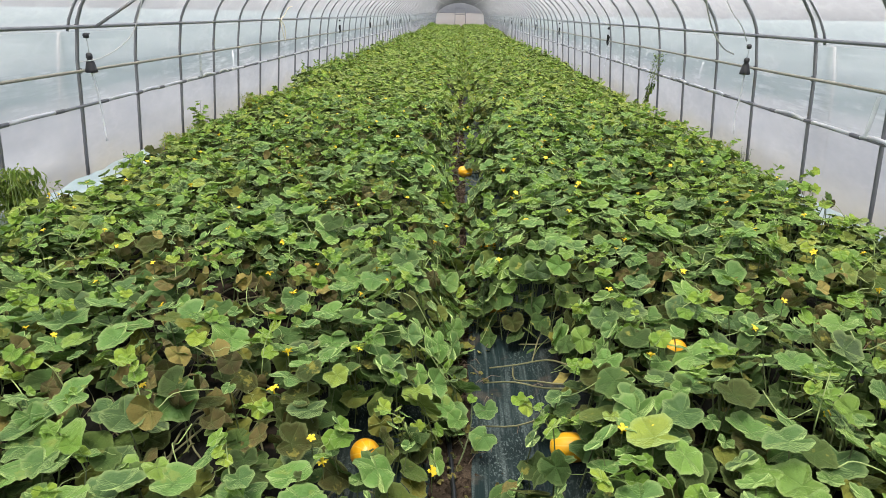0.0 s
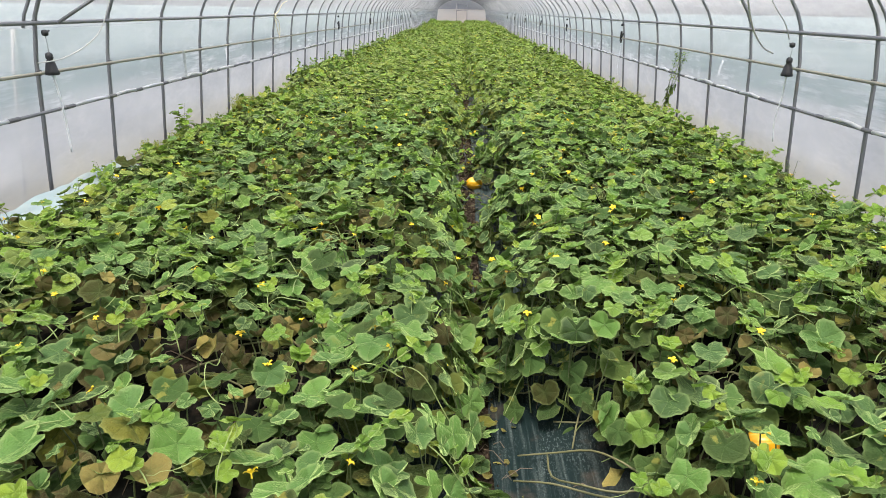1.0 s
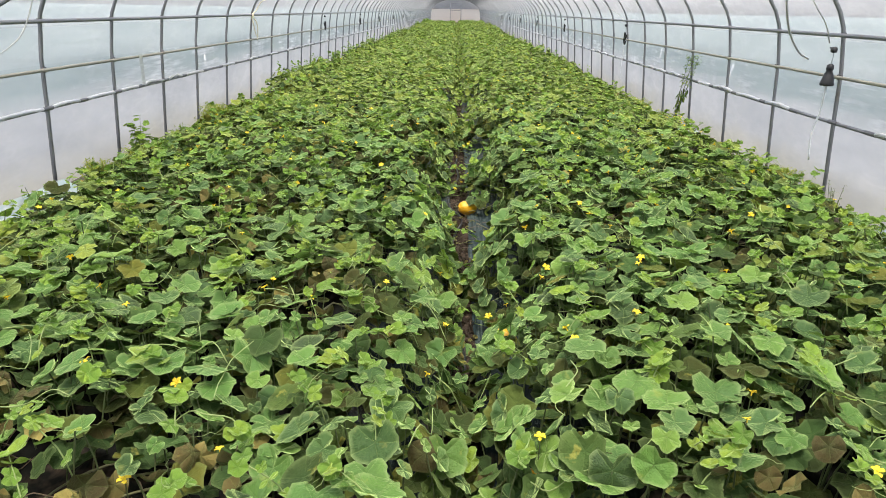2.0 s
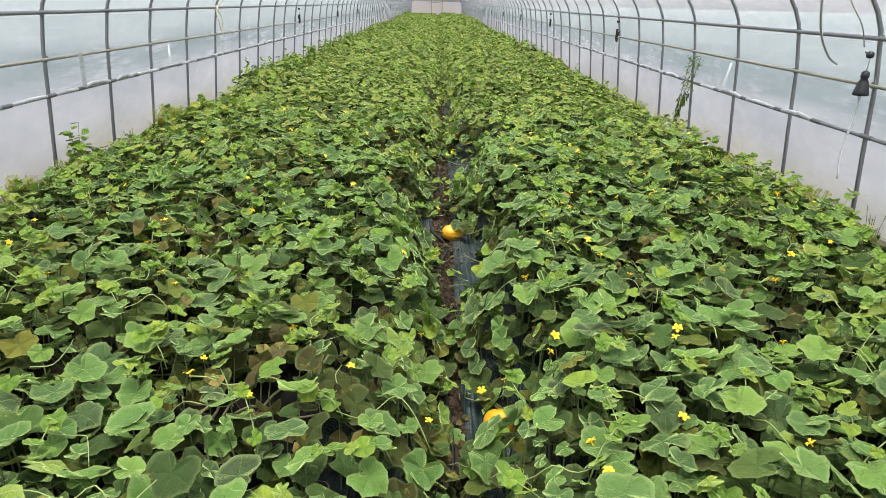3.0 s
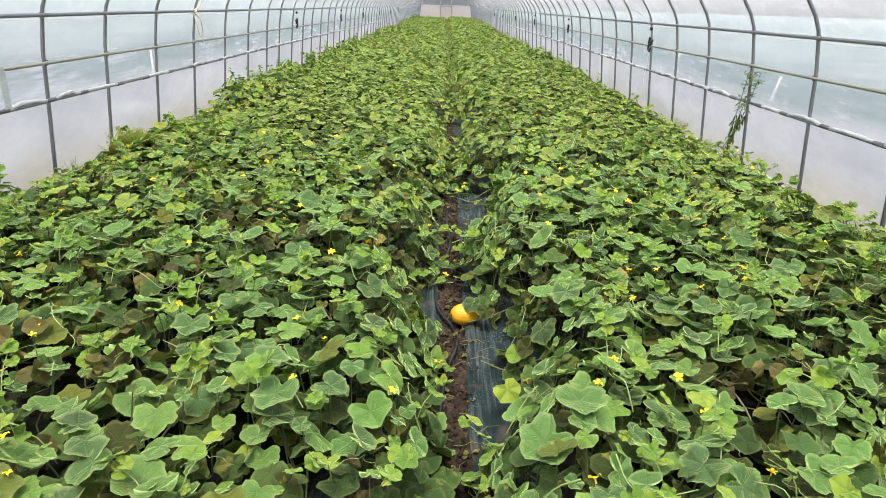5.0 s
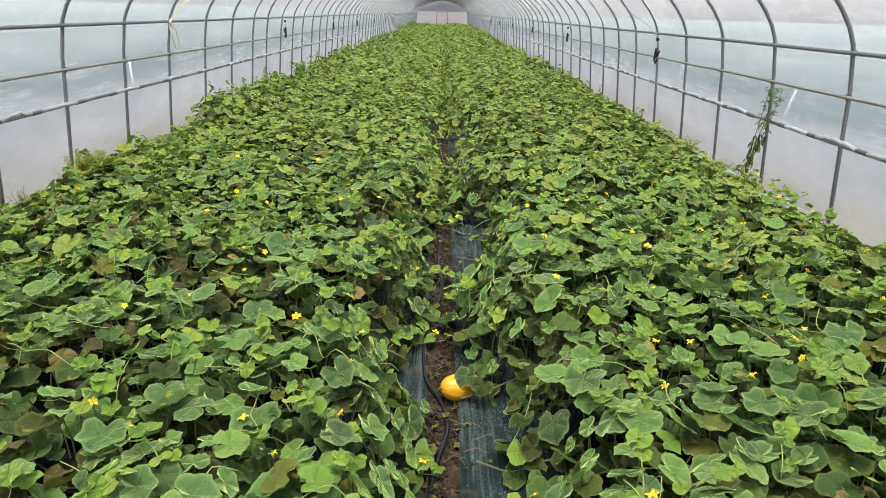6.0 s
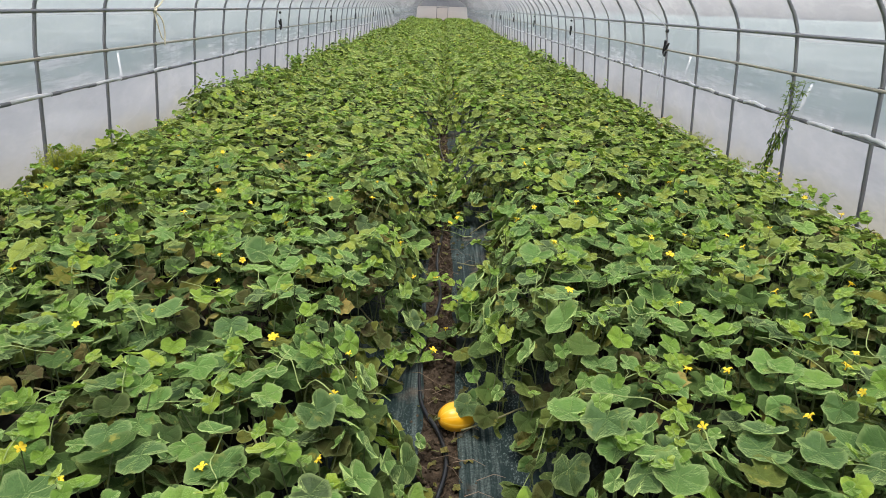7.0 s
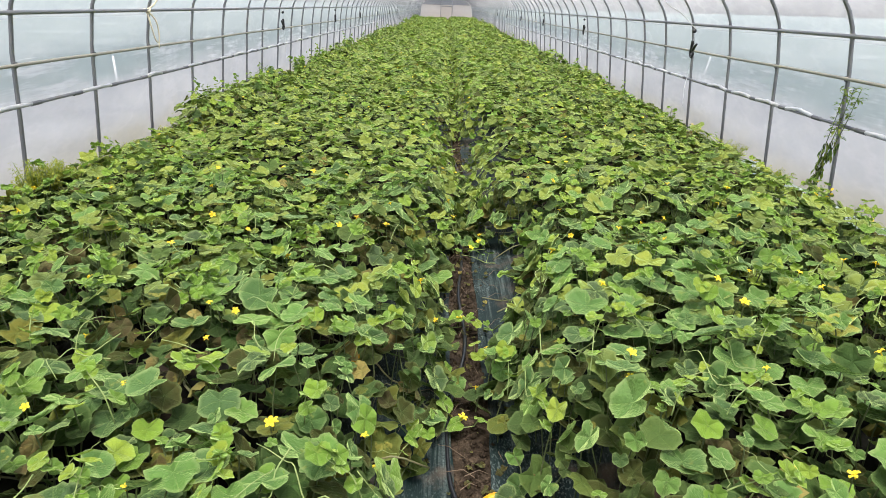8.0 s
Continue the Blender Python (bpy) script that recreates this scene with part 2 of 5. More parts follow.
def film_material(name, clear, tint, dirt, wr=(1.0, 0.35, 1.0), bump=0.3, scatter=0.1, mud=0.0):
    """Milky greenhouse film: part scatters the daylight, part lets the outside show."""
    m = Tree(name)
    pos = m.coords("World")
    fold = m.noise(m.stretch(pos, wr), 2.2, 2.5, 0.5)
    fine = m.noise(m.stretch(pos, (4.0, 1.4, 4.0)), 9.0, 3.0)
    cloud = m.noise(pos, 1.7, 4.0)
    nrm = m.bump(fold, bump, 0.05)
    grime = m.node("MapRange", {"Value": m.math("ADD", m.math("MULTIPLY", cloud, 0.7), m.math("MULTIPLY", fine, 0.4)), "From Min": 0.45, "From Max": 0.75}).outputs[0]
    grime = m.math("MULTIPLY", grime, dirt)
    z = m.node("SeparateXYZ", {"Vector": pos}).outputs[2]
    # Sheen along creases, painted as thin milkier lines without any shape.
    slant = m.node("Mapping", {"Vector": pos, "Rotation": (0.9, 0.0, 0.0), "Scale": (1.0, 0.6, 1.7)}).outputs[0]
    line = m.math("ABSOLUTE", m.math("SUBTRACT", m.noise(slant, 2.6, 4.0, 0.6), 0.5))
    crease_sheen = m.node("MapRange", {"Value": line, "From Min": 0.0, "From Max": 0.075, "To Min": 0.6, "To Max": 0.0}).outputs[0]
    crease_sheen = m.math("MULTIPLY", crease_sheen, m.math("MULTIPLY_ADD", cloud, 1.6, -0.5))
    # Slanting folds of the loose strip above the roll-up pipe, highlights painted as milkiness.
    fold_sheen = m.noise(m.node("Mapping", {"Vector": pos, "Rotation": (0.42, 0.0, 0.0), "Scale": (1.0, 1.1, 11.0)}).outputs[0], 1.6, 3.0, 0.6)
    strip = m.math("MULTIPLY", m.math("GREATER_THAN", z, 0.72), m.math("LESS_THAN", z, 1.0))
    fold_sheen = m.math("MULTIPLY", m.node("MapRange", {"Value": fold_sheen, "From Min": 0.48, "From Max": 0.66}).outputs[0], m.math("MULTIPLY", strip, m.node("MapRange", {"Value": cloud, "From Min": 0.42, "From Max": 0.6}).outputs[0]))
    crease_sheen = m.math("ADD", crease_sheen, m.math("MULTIPLY", fold_sheen, 1.9))
    if mud:
        # Below the roll-up pipe the skirt is tinted greyer, in random mottles.
        mottle = m.node("MapRange", {"Value": m.noise(m.stretch(pos, (1.0, 0.8, 1.5)), 1.5, 4.0, 0.6), "From Min": 0.35, "From Max": 0.65}).outputs[0]
        skirt = m.mix(mottle, (0.56, 0.57, 0.59), (0.68, 0.685, 0.69))
        tint = m.mix(m.math("LESS_THAN", z, 0.72), tint, skirt)
    splash = m.node("MapRange", {"Value": m.math("ADD", z, m.math("MULTIPLY", cloud, -0.55)), "From Min": 0.12, "From Max": -0.2}).outputs[0]
    col = m.mix(m.math("MULTIPLY", splash, mud), m.mix(grime, tint, (0.62, 0.58, 0.48)), (0.60, 0.54, 0.34))
    tr = m.node("BsdfTranslucent", {"Color": col, "Normal": nrm})
    df = m.node("BsdfDiffuse", {"Color": col, "Normal": nrm})
    body = m.node("MixShader", {0: scatter, 1: tr.outputs[0], 2: df.outputs[0]})
    thin = m.node("BsdfTransparent", {"Color": (0.98, 0.99, 0.975)})
    # The doubled skirt below the pipe is the dullest, the single strip above it the clearest.
    share = m.math("MULTIPLY_ADD", strip, 0.1, m.math("MULTIPLY_ADD", m.math("LESS_THAN", z, 0.72), -0.25, 0.95)) if mud else 1.0
    see = m.node("MixShader", {0: m.math("MAXIMUM", m.math("SUBTRACT", m.math("SUBTRACT", m.math("MULTIPLY", share, clear), m.math("MULTIPLY", grime, clear * 0.6)), m.math("MULTIPLY", crease_sheen, clear * 0.45)), 0.0), 1: body.outputs[0], 2: thin.outputs[0]})
    gl = m.node("BsdfGlossy", {"Roughness": 0.22, "Normal": nrm})
    fr = m.node("Fresnel", {"IOR": 1.4, "Normal": nrm})
    mx = m.node("MixShader", {0: m.math("MULTIPLY", fr.outputs[0], 0.14), 1: see.outputs[0], 2: gl.outputs[0]})
    m.t.links.new(mx.outputs[0], m.out.inputs[0])
    m.t.nodes.remove(m.bsdf)
    return m.mat


ROOF_FILM = film_material("roof_film", 0.52, (0.585, 0.60, 0.62), 0.1)
GABLE_FILM = film_material("gable_film", 0.5, (0.80, 0.79, 0.79), 0.1, (0.5, 1.0, 1.6), 0.6)
SIDE_FILM = film_material("side_film", 0.46, (0.76, 0.77, 0.77), 0.14, mud=0.4)
END_FILM = film_material("end_film", 0.1, (0.71, 0.65, 0.60), 0.1, scatter=0.55)
SHEET = film_material("plastic_sheet", 0.05, (0.40, 0.50, 0.52), 0.5, (2.0, 1.5, 2.0), 0.8, 0.85)


def pipe_material(name, a, b, metal, rough):
    m = Tree(name)
    pos = m.coords("World")
    n, f = m.noise(pos, 7.0, 5.0), m.noise(pos, 140.0, 3.0)
    rust = m.node("MapRange", {"Value": m.math("ADD", n, m.math("MULTIPLY", f, 0.2)), "From Min": 0.68, "From Max": 0.84}).outputs[0]
    m.set(Base_Color=m.mix(m.math("MULTIPLY", rust, 0.55), m.mix(m.math("MULTIPLY_ADD", f, 0.5, 0.25), a, b), (0.16, 0.11, 0.075)), Metallic=metal, Roughness=m.math("MULTIPLY_ADD", f, 0.2, rough))
    m.bump(f, 0.15, 0.002)
    return m.mat


STEEL = pipe_material("galvanised_steel", (0.15, 0.155, 0.165), (0.25, 0.255, 0.27), 0.5, 0.42)
BAMBOO = pipe_material("weathered_pipe", (0.18, 0.175, 0.14), (0.34, 0.325, 0.265), 0.1, 0.5)


def plain(name, col, rough=0.5, scale=60.0, vary=0.3, metal=0.0):
    m = Tree(name)
    pos = m.coords("World")
    n = m.noise(pos, scale, 4.0)
    dark = tuple(c * (1 - vary) for c in col)
    m.set(Base_Color=m.mix(n, dark, col), Roughness=rough, Metallic=metal)
    m.bump(n, 0.2, 0.003)
    return m.mat


BLACK = plain("black_rubber", (0.018, 0.018, 0.02), 0.5)
WHITE = plain("white_plastic", (0.82, 0.84, 0.86), 0.4, 20.0, 0.15)
WRAP = film_material("film_wrap", 0.0, (0.66, 0.68, 0.72), 0.35, (6.0, 3.0, 6.0), 0.5, 0.7)
CLIP = plain("dark_clip", (0.12, 0.12, 0.13), 0.45)
STRING = plain("pale_twine", (0.80, 0.72, 0.54), 0.8, 90.0, 0.3)
CORD = plain("grey_cord", (0.48, 0.48, 0.47), 0.6)
HOSE = plain("black_hose", (0.012, 0.013, 0.015), 0.35, 40.0, 0.4)

# ---- mesh helpers ----


def mesh_of(name, verts, faces, mat, smooth=True, uv=None):
    me = bpy.data.meshes.new(name)
    me.from_pydata([tuple(v) for v in verts], [], [tuple(f) for f in faces])
    if uv is not None:
        layer = me.uv_layers.new(name="UVMap")
        idx = np.empty(len(me.loops), dtype=np.int32)
        me.loops.foreach_get("vertex_index", idx)
        layer.data.foreach_set("uv", np.asarray(uv, dtype=np.float32)[idx].ravel())
    me.materials.append(mat)
    if smooth:
        me.polygons.foreach_set("use_smooth", [True] * len(me.polygons))
    me.update()
    return me


def part(name, me, parent=None, label="", at=None):
    """Links a mesh as one object, under a thing or a part."""
    ob = new(name, me)
    if parent is not None:
        ob.parent = parent
    if at is not None:
        ob.matrix_basis = at
    if label:
        tagged(ob, label)
    return ob


def face_to(ob, point):
    """Turns the faces of an open sheet so that its front looks at a point."""
    me = ob.data
    p = me.polygons[len(me.polygons) // 2]
    if p.normal.dot(Vector(point) - p.center) < 0:
        me.flip_normals()
    return ob


def empty(name, x, y, z, label, category, group="", kind=""):
    ob = new(name)
    ob.empty_display_size = 0.05
    ob.location = (x, y, z)
    return tagged(ob, label, category, group, kind)


class Soup:
    """Collects vertices and faces of many small shapes for one mesh."""

    def __init__(self):
        self.v, self.f = [], []

    def tube(self, pts, r0, r1=None, sides=6, cap=True):
        r1 = r0 if r1 is None else r1
        pts = [Vector(p) for p in pts]
        n, base = len(pts), len(self.v)
        side = None
        for i, p in enumerate(pts):
            d = (pts[min(i + 1, n - 1)] - pts[max(i - 1, 0)]).normalized()
            if side is None:
                side = d.orthogonal().normalized()
            side = (side - d * side.dot(d)).normalized()
            up = d.cross(side)
            r = r0 + (r1 - r0) * i / max(n - 1, 1)
            for k in range(sides):
                a = 2 * math.pi * k / sides
                self.v.append(p + side * (r * math.cos(a)) + up * (r * math.sin(a)))
        for i in range(n - 1):
            for k in range(sides):
                a, b = base + i * sides + k, base + i * sides + (k + 1) % sides
                self.f.append((a, b, b + sides, a + sides))
        if cap:
            self.f.append(tuple(base + k for k in reversed(range(sides))))
            self.f.append(tuple(base + (n - 1) * sides + k for k in range(sides)))
        return self

    def lathe(self, profile, sides=14, at=(0, 0, 0)):
        base = len(self.v)
        for r, z in profile:
            for k in range(sides):
                a = 2 * math.pi * k / sides
                self.v.append(Vector((at[0] + r * math.cos(a), at[1] + r * math.sin(a), at[2] + z)))
        for i in range(len(profile) - 1):
            for k in range(sides):
                a, b = base + i * sides + k, base + i * sides + (k + 1) % sides
                self.f.append((a, b, b + sides, a + sides))
        self.f.append(tuple(base + k for k in reversed(range(sides))))
        self.f.append(tuple(base + (len(profile) - 1) * sides + k for k in range(sides)))
        return self

    def grid(self, pts, nu, nv):
        base = len(self.v)
        self.v.extend(Vector(p) for p in pts)
        for i in range(nu - 1):
            for j in range(nv - 1):
                a = base + i * nv + j
                self.f.append((a, a + nv, a + nv + 1, a + 1))
        return self

    def mesh(self, name, mat, smooth=True):
        return mesh_of(name, self.v, self.f, mat, smooth)


def curve_points(ctrl, n):
    """Smooth points through control points (Catmull-Rom)."""
    c = [Vector(p) for p in ctrl]
    c = [c[0] * 2 - c[1]] + c + [c[-1] * 2 - c[-2]]
    out = []
    for i in range(1, len(c) - 2):
        for k in range(n):
            t = k / n
            a, b, d, e = c[i - 1], c[i], c[i + 1], c[i + 2]
            out.append(0.5 * (2 * b + (d - a) * t + (2 * a - 5 * b + 4 * d - e) * t * t + (3 * b - a - 3 * d + e) * t ** 3))
    out.append(c[-2])
    return out


# ---- plan of the tunnel ----
HALF, SHOULDER, RIDGE = 2.72, 1.29, 2.55
Y0, Y1 = -3.0, 80.0


def lerp_table(y, table):
    for (a, p), (b, q) in zip(table, table[1:]):
        if y <= b:
            f = min(max((y - a) / (b - a), 0), 1)
            return tuple(u + (w - u) * f for u, w in zip(p, q))
    return table[-1][1]


# Where the vines part over the furrow: left edge and right edge of the gap.
GAP = [(2.0, (0.10, 0.30)), (3.2, (0.12, 0.30)), (3.5, (0.14, 0.40)), (3.8, (0.17, 0.58)), (4.05, (0.19, 0.58)), (4.2, (0.17, 0.36)), (4.35, (0.19, 0.17)),
       (5.2, (0.19, 0.15)), (5.45, (0.14, 0.28)), (5.7, (0.12, 0.30)), (5.95, (0.17, 0.14)), (6.3, (0.15, 0.18)), (6.6, (0.08, 0.36)), (7.3, (0.08, 0.38)),
       (7.42, (-0.08, 0.31)), (7.6, (-0.07, 0.24)), (7.8, (0.02, 0.17)), (8.05, (0.10, 0.17)), (8.3, (0.09, 0.23)), (8.6, (0.06, 0.31)), (9.0, (0.06, 0.40)), (9.55, (0.05, 0.44)),
       (9.8, (0.18, 0.16)), (11.4, (0.18, 0.15)), (11.65, (0.04, 0.31)), (12.7, (0.04, 0.32)), (13.0, (0.18, 0.15)), (90.0, (0.17, 0.16))]


def gap_at(y):
    """Ragged left and right edge of the gap between the vines."""
    left, right = lerp_table(y, GAP)
    open_by = min(max((right - left) / 0.15, 0), 1)
    return left + 0.045 * open_by * noise.noise((y * 4.7, 2.0, 0)), right + 0.075 * open_by * noise.noise((y * 3.9, 7.0, 0)) + 0.03 * open_by * noise.noise((y * 11.0, 9.0, 0))


def ground_z(x, y):
    """Raised beds on both sides of the sunken furrow."""
    d = abs(x - FURROW)
    bed = min(max((d - 0.12) / 0.5, 0), 1)
    bed = bed * bed * (3 - 2 * bed) * 0.13
    return bed + 0.012 * noise.noise((x * 3.1, y * 3.1, 0)) + 0.006 * noise.noise((x * 11, y * 11, 3))


def canopy_z(x, y):
    """Height of the top of the leaves."""
    left, right = gap_at(y)
    d = left - x if x < (left + right) / 2 else x - right
    rise = min(max(d / 0.30, 0), 1)
    rise = 1 - (1 - rise) ** 2
    top = (0.37 if x < FURROW else 0.42) - 0.05 * max(abs(x) - 1.5, 0)
    edge = min(max((2.66 - abs(x)) / 0.3, 0), 1)
    top = 0.15 + (top - 0.15) * (0.25 + 0.75 * edge)
    top += 0.065 * noise.noise((x * 1.7, y * 1.3, 7)) + 0.05 * noise.noise((x * 4.5, y * 4.5, 9))
    if y > 9.5 and abs(x) > 1.9:
        # Farther along, the vines heap up here and there against the walls.
        heap = max(0, noise.noise((x * 0.2, y * 0.8, 31)) + 0.6 * noise.noise((x * 0.3, y * 2.3, 32)) + (0.12 if x < 0 else -0.12))
        top += 0.28 * heap * min((abs(x) - 1.9) / 0.35, 1) * min((y - 9.5) / 2.0, 1)
    low = ground_z(x, y) + 0.05
    return low + (max(top, low + 0.04) - low) * rise


# ---- ground ----


def build_ground():
    xs = [-600, -150, -40, -15, -8, -5, -3.6, -3.0] + [-2.7 + 0.09 * i for i in range(28)] + [-0.2 + 0.035 * i for i in range(22)] + [0.6 + 0.1 * i for i in range(22)] + [3.0, 3.6, 5, 8, 15, 40, 150, 600]
    ys = [-600, -150, -40, -10, -3] + [1.5 + 0.06 * i for i in range(150)] + [10.6 + 0.25 * i for i in range(60)] + [26 + 2.0 * i for i in range(28)] + [84, 100, 150, 300, 900]
    pts = []
    for x in xs:
        for y in ys:
            z = ground_z(x, y) if abs(x) < 3.2 and -4 < y < 82 else 0.10
            if abs(x - FURROW) < 0.25 and 2 < y < 26:
                z += 0.012 * noise.noise((x * 40, y * 25, 1))
            pts.append((x, y, z))
    ob = part("ground", Soup().grid(pts, len(xs), len(ys)).mesh("ground", SOIL))
    face_to(ob, (0, 10, 300))
    tagged(ob, "brown bare soil of the furrow, pale earth and grass outside", "ground", kind="structure")


build_ground()


def mulch_sheet(side):
    """Plastic mulch over one bed, ending at a rough edge beside the soil of the furrow."""
    ys = [1.4 + 0.07 * i for i in range(150)] + [12.0 + 0.5 * i for i in range(136)]
    n = 26
    pts = []
    for y in ys:
        wob = 0.02 * noise.noise((y * 2.3, side, 0)) + 0.008 * noise.noise((y * 9, side, 4))
        inner = (0.075 if side < 0 else 0.205) + wob
        outer = side * 2.42 + 0.03 * noise.noise((y * 1.3, side, 8))
        for j in range(n):
            f = j / (n - 1)
            x = inner + (outer - inner) * f ** 1.8
            z = ground_z(x, y) + 0.012 + 0.010 * (noise.noise((x * 14, y * 3, 5)) + 0.4) * (1 if j else 0.4)
            pts.append((x, y, z))
    s = Soup().grid(pts, len(ys), n)
    ob = part("mulch_film", s.mesh("mulch_film", MULCH))
    if ob.data.polygons[0].normal.z < 0:
        ob.data.flip_normals()
    tagged(ob, "scuffed dusty black plastic mulch film covering the bed", "mulch film", kind="structure")


mulch_sheet(-1), mulch_sheet(1)


def edge_sheet(side, y0, y1):
    """Pale film skirt that lies on the bed's outer edge at the foot of the wall."""
    ys = [y0 + 0.1 * i for i in range(int((y1 - y0) / 0.1))]
    pts, n = [], 9
    for y in ys:
        ends = min(1, (y - y0) / 0.5, (y1 - y) / 0.5)
        inner = 2.70 - (0.22 + 0.09 * noise.noise((y * 1.9, side, 2)) + 0.04 * noise.noise((y * 6, side, 6))) * ends
        for j in range(n):
            f = j / (n - 1)
            x = inner + (2.735 - inner) * f
            z = ground_z(side * x, y) + 0.02 + 0.05 * f * f + 0.025 * noise.noise((x * 9, y * 4.5, side))
            pts.append((side * x, y, z))
    ob = part("plastic_sheet", Soup().grid(pts, len(ys), n).mesh("plastic_sheet", SHEET))
    face_to(ob, (0, 10, 30))
    tagged(ob, "pale blue crumpled plastic sheet along the foot of the wall", "plastic sheet")


edge_sheet(-1, 4.9, 7.7), edge_sheet(1, 5.2, 7.0), edge_sheet(1, 9.3, 11.8)

# ---- tunnel: films, hoops and rails ----


def hoop_profile(out=0.0, n=16):
    """Half profile from the ground to the ridge, as (x, z)."""
    pts = [(HALF + 0.10 + out, -0.15), (HALF + 0.062 + out, 0.35), (HALF + 0.03 + out, 0.72), (HALF + 0.005 + out, 1.05)]
    for i in range(n + 1):
        a = math.pi / 2 * i / n
        e = 2 / 1.65
        pts.append(((HALF - 0.03 + out) * math.cos(a) ** e, SHOULDER - 0.03 + (RIDGE + out - SHOULDER + 0.03) * math.sin(a) ** e))
    return pts


def film_wall(side):
    """Side film from the ground to the shoulder, loose between the rails."""
    ys = [Y0 + 0.12 * i for i in range(int((30 - Y0) / 0.12))] + [30 + 1.0 * i for i in range(int(Y1 - 30) + 1)]
    zs = [0.05 + 0.055 * i for i in range(24)]
    pts = []
    for y in ys:
        for z in zs:
            slack = 0.5 + 0.5 * math.cos(2 * math.pi * (z - 0.98) / 0.9)
            x = HALF + 0.055 + 0.012 * noise.noise((y * 0.8, z * 2.0, side)) + 0.010 * noise.noise((y * 5 + z * 9, z * 5, side * 3)) * (1 - 0.6 * slack)
            x += 0.085 * max(0.72 - z, 0)
            if z > 0.98:
                x -= 0.035 * (z - 0.98) / 0.33
            pts.append((side * x, y, z))
    ob = part("wall_left" if side < 0 else "wall_right", Soup().grid(pts, len(ys), len(zs)).mesh("side_film", SIDE_FILM))
    face_to(ob, (0, 30, 1))
    tagged(ob, "milky translucent plastic film side wall, slightly wrinkled", "film wall", kind="structure")


film_wall(-1), film_wall(1)


def film_roof():
    prof = [p for p in hoop_profile(0.022) if p[1] > SHOULDER - 0.04]
    prof = [(x, z) for x, z in prof] + [(-x, z) for x, z in reversed(prof[:-1])]
    ys = [Y0 + 0.235 * i for i in range(int((Y1 - Y0) / 0.235) + 2)]
    pts = []
    for y in ys:
        for x, z in prof:
            sag = 0.012 * noise.noise((x * 2, y * 1.5, z)) - 0.006
            pts.append((x * (1 + sag * 0.5), y, z + sag))
    ob = part("ceiling", Soup().grid(pts, len(ys), len(prof)).mesh("roof_film", ROOF_FILM))
    face_to(ob, (0, 30, 0.5))
    tagged(ob, "arched milky plastic film roof of a greenhouse tunnel", "film roof", kind="structure")


film_roof()


def end_wall(y, door):
    """End of the tunnel: a pale lower panel and a clearer gable above the bar."""
    prof = [(x, max(z, 0.02)) for x, z in hoop_profile(0.0)]
    low = [p for p in prof if p[1] < 1.46]
    high = [p for p in prof if p[1] >= 1.46]
    edge = (low[-1][0] + high[0][0]) / 2
    for name, half, mat, text in (("wall_end", low + [(edge, 1.46)], END_FILM, "pale pinkish plastic film end wall of the tunnel"), ("wall_gable", [(edge, 1.464)] + high, GABLE_FILM, "milky plastic film gable above the end wall")):
        ring = half + [(-x, z) for x, z in reversed(half) if x > 0.001]
        ob = part(name, mesh_of(name, [(x, y, z) for x, z in ring], [tuple(range(len(ring)))], mat, False))
        face_to(ob, (0, 30, 1))
        tagged(ob, text, "film wall", kind="structure")
    frame_ob = empty("door_1" if door else "door_2", 0, y, 0, "pale sliding film door in a thin steel frame", "door", kind="structure")
    d = -0.06 if door else 0.06
    for x in (-0.58, 0.63):
        part("door_post", Soup().tube([(x, d, 0.02), (x, d, 2.0)], 0.03).mesh("door_post", STEEL), frame_ob)
    for z in (1.30, 1.98):
        part("door_rail", Soup().tube([(-0.58, d, z), (0.63, d, z)], 0.025).mesh("door_rail", STEEL), frame_ob)
    part("door_leaf", Soup().grid([(-0.56, d, 0.04), (-0.56, d, 1.28), (0.61, d, 0.04), (0.61, d, 1.28)], 2, 2).mesh("door_leaf", END_FILM), frame_ob)
    part("gable_bar", Soup().tube([(-2.58, d, 1.46), (2.58, d, 1.46)], 0.02).mesh("gable_bar", STEEL), frame_ob)


end_wall(Y1, True), end_wall(Y0, False)


def make_hoop():
    """One bent steel hoop with its rail clamps."""
    h = empty("hoop", 0, 0, 0, "bent galvanised steel pipe hoop carrying the greenhouse film", "hoop", "hoops of the tunnel")
    half = [(x, 0, z) for x, z in hoop_profile()]
    pts = half + [(-x, y, z) for x, y, z in reversed(half[:-1])]
    part("pipe", Soup().tube(pts, 0.0138, sides=8).mesh("hoop_pipe", STEEL), h)
    clamp = Soup()
    clamp.tube([(0, -0.018, -0.014), (0, 0.0, -0.018), (0, 0.018, -0.014), (0, 0.02, 0.014), (0, 0, 0.018), (0, -0.02, 0.014)], 0.005, sides=4)
    me = clamp.mesh("clamp", CLIP)
    for sx in (-1, 1):
        for x, z in ((HALF - 0.03, SHOULDER), (HALF - 0.003, 0.975 if sx < 0 else 1.02)):
            part("clamp", me, h, at=pose(sx * x, 0, z))
    return h


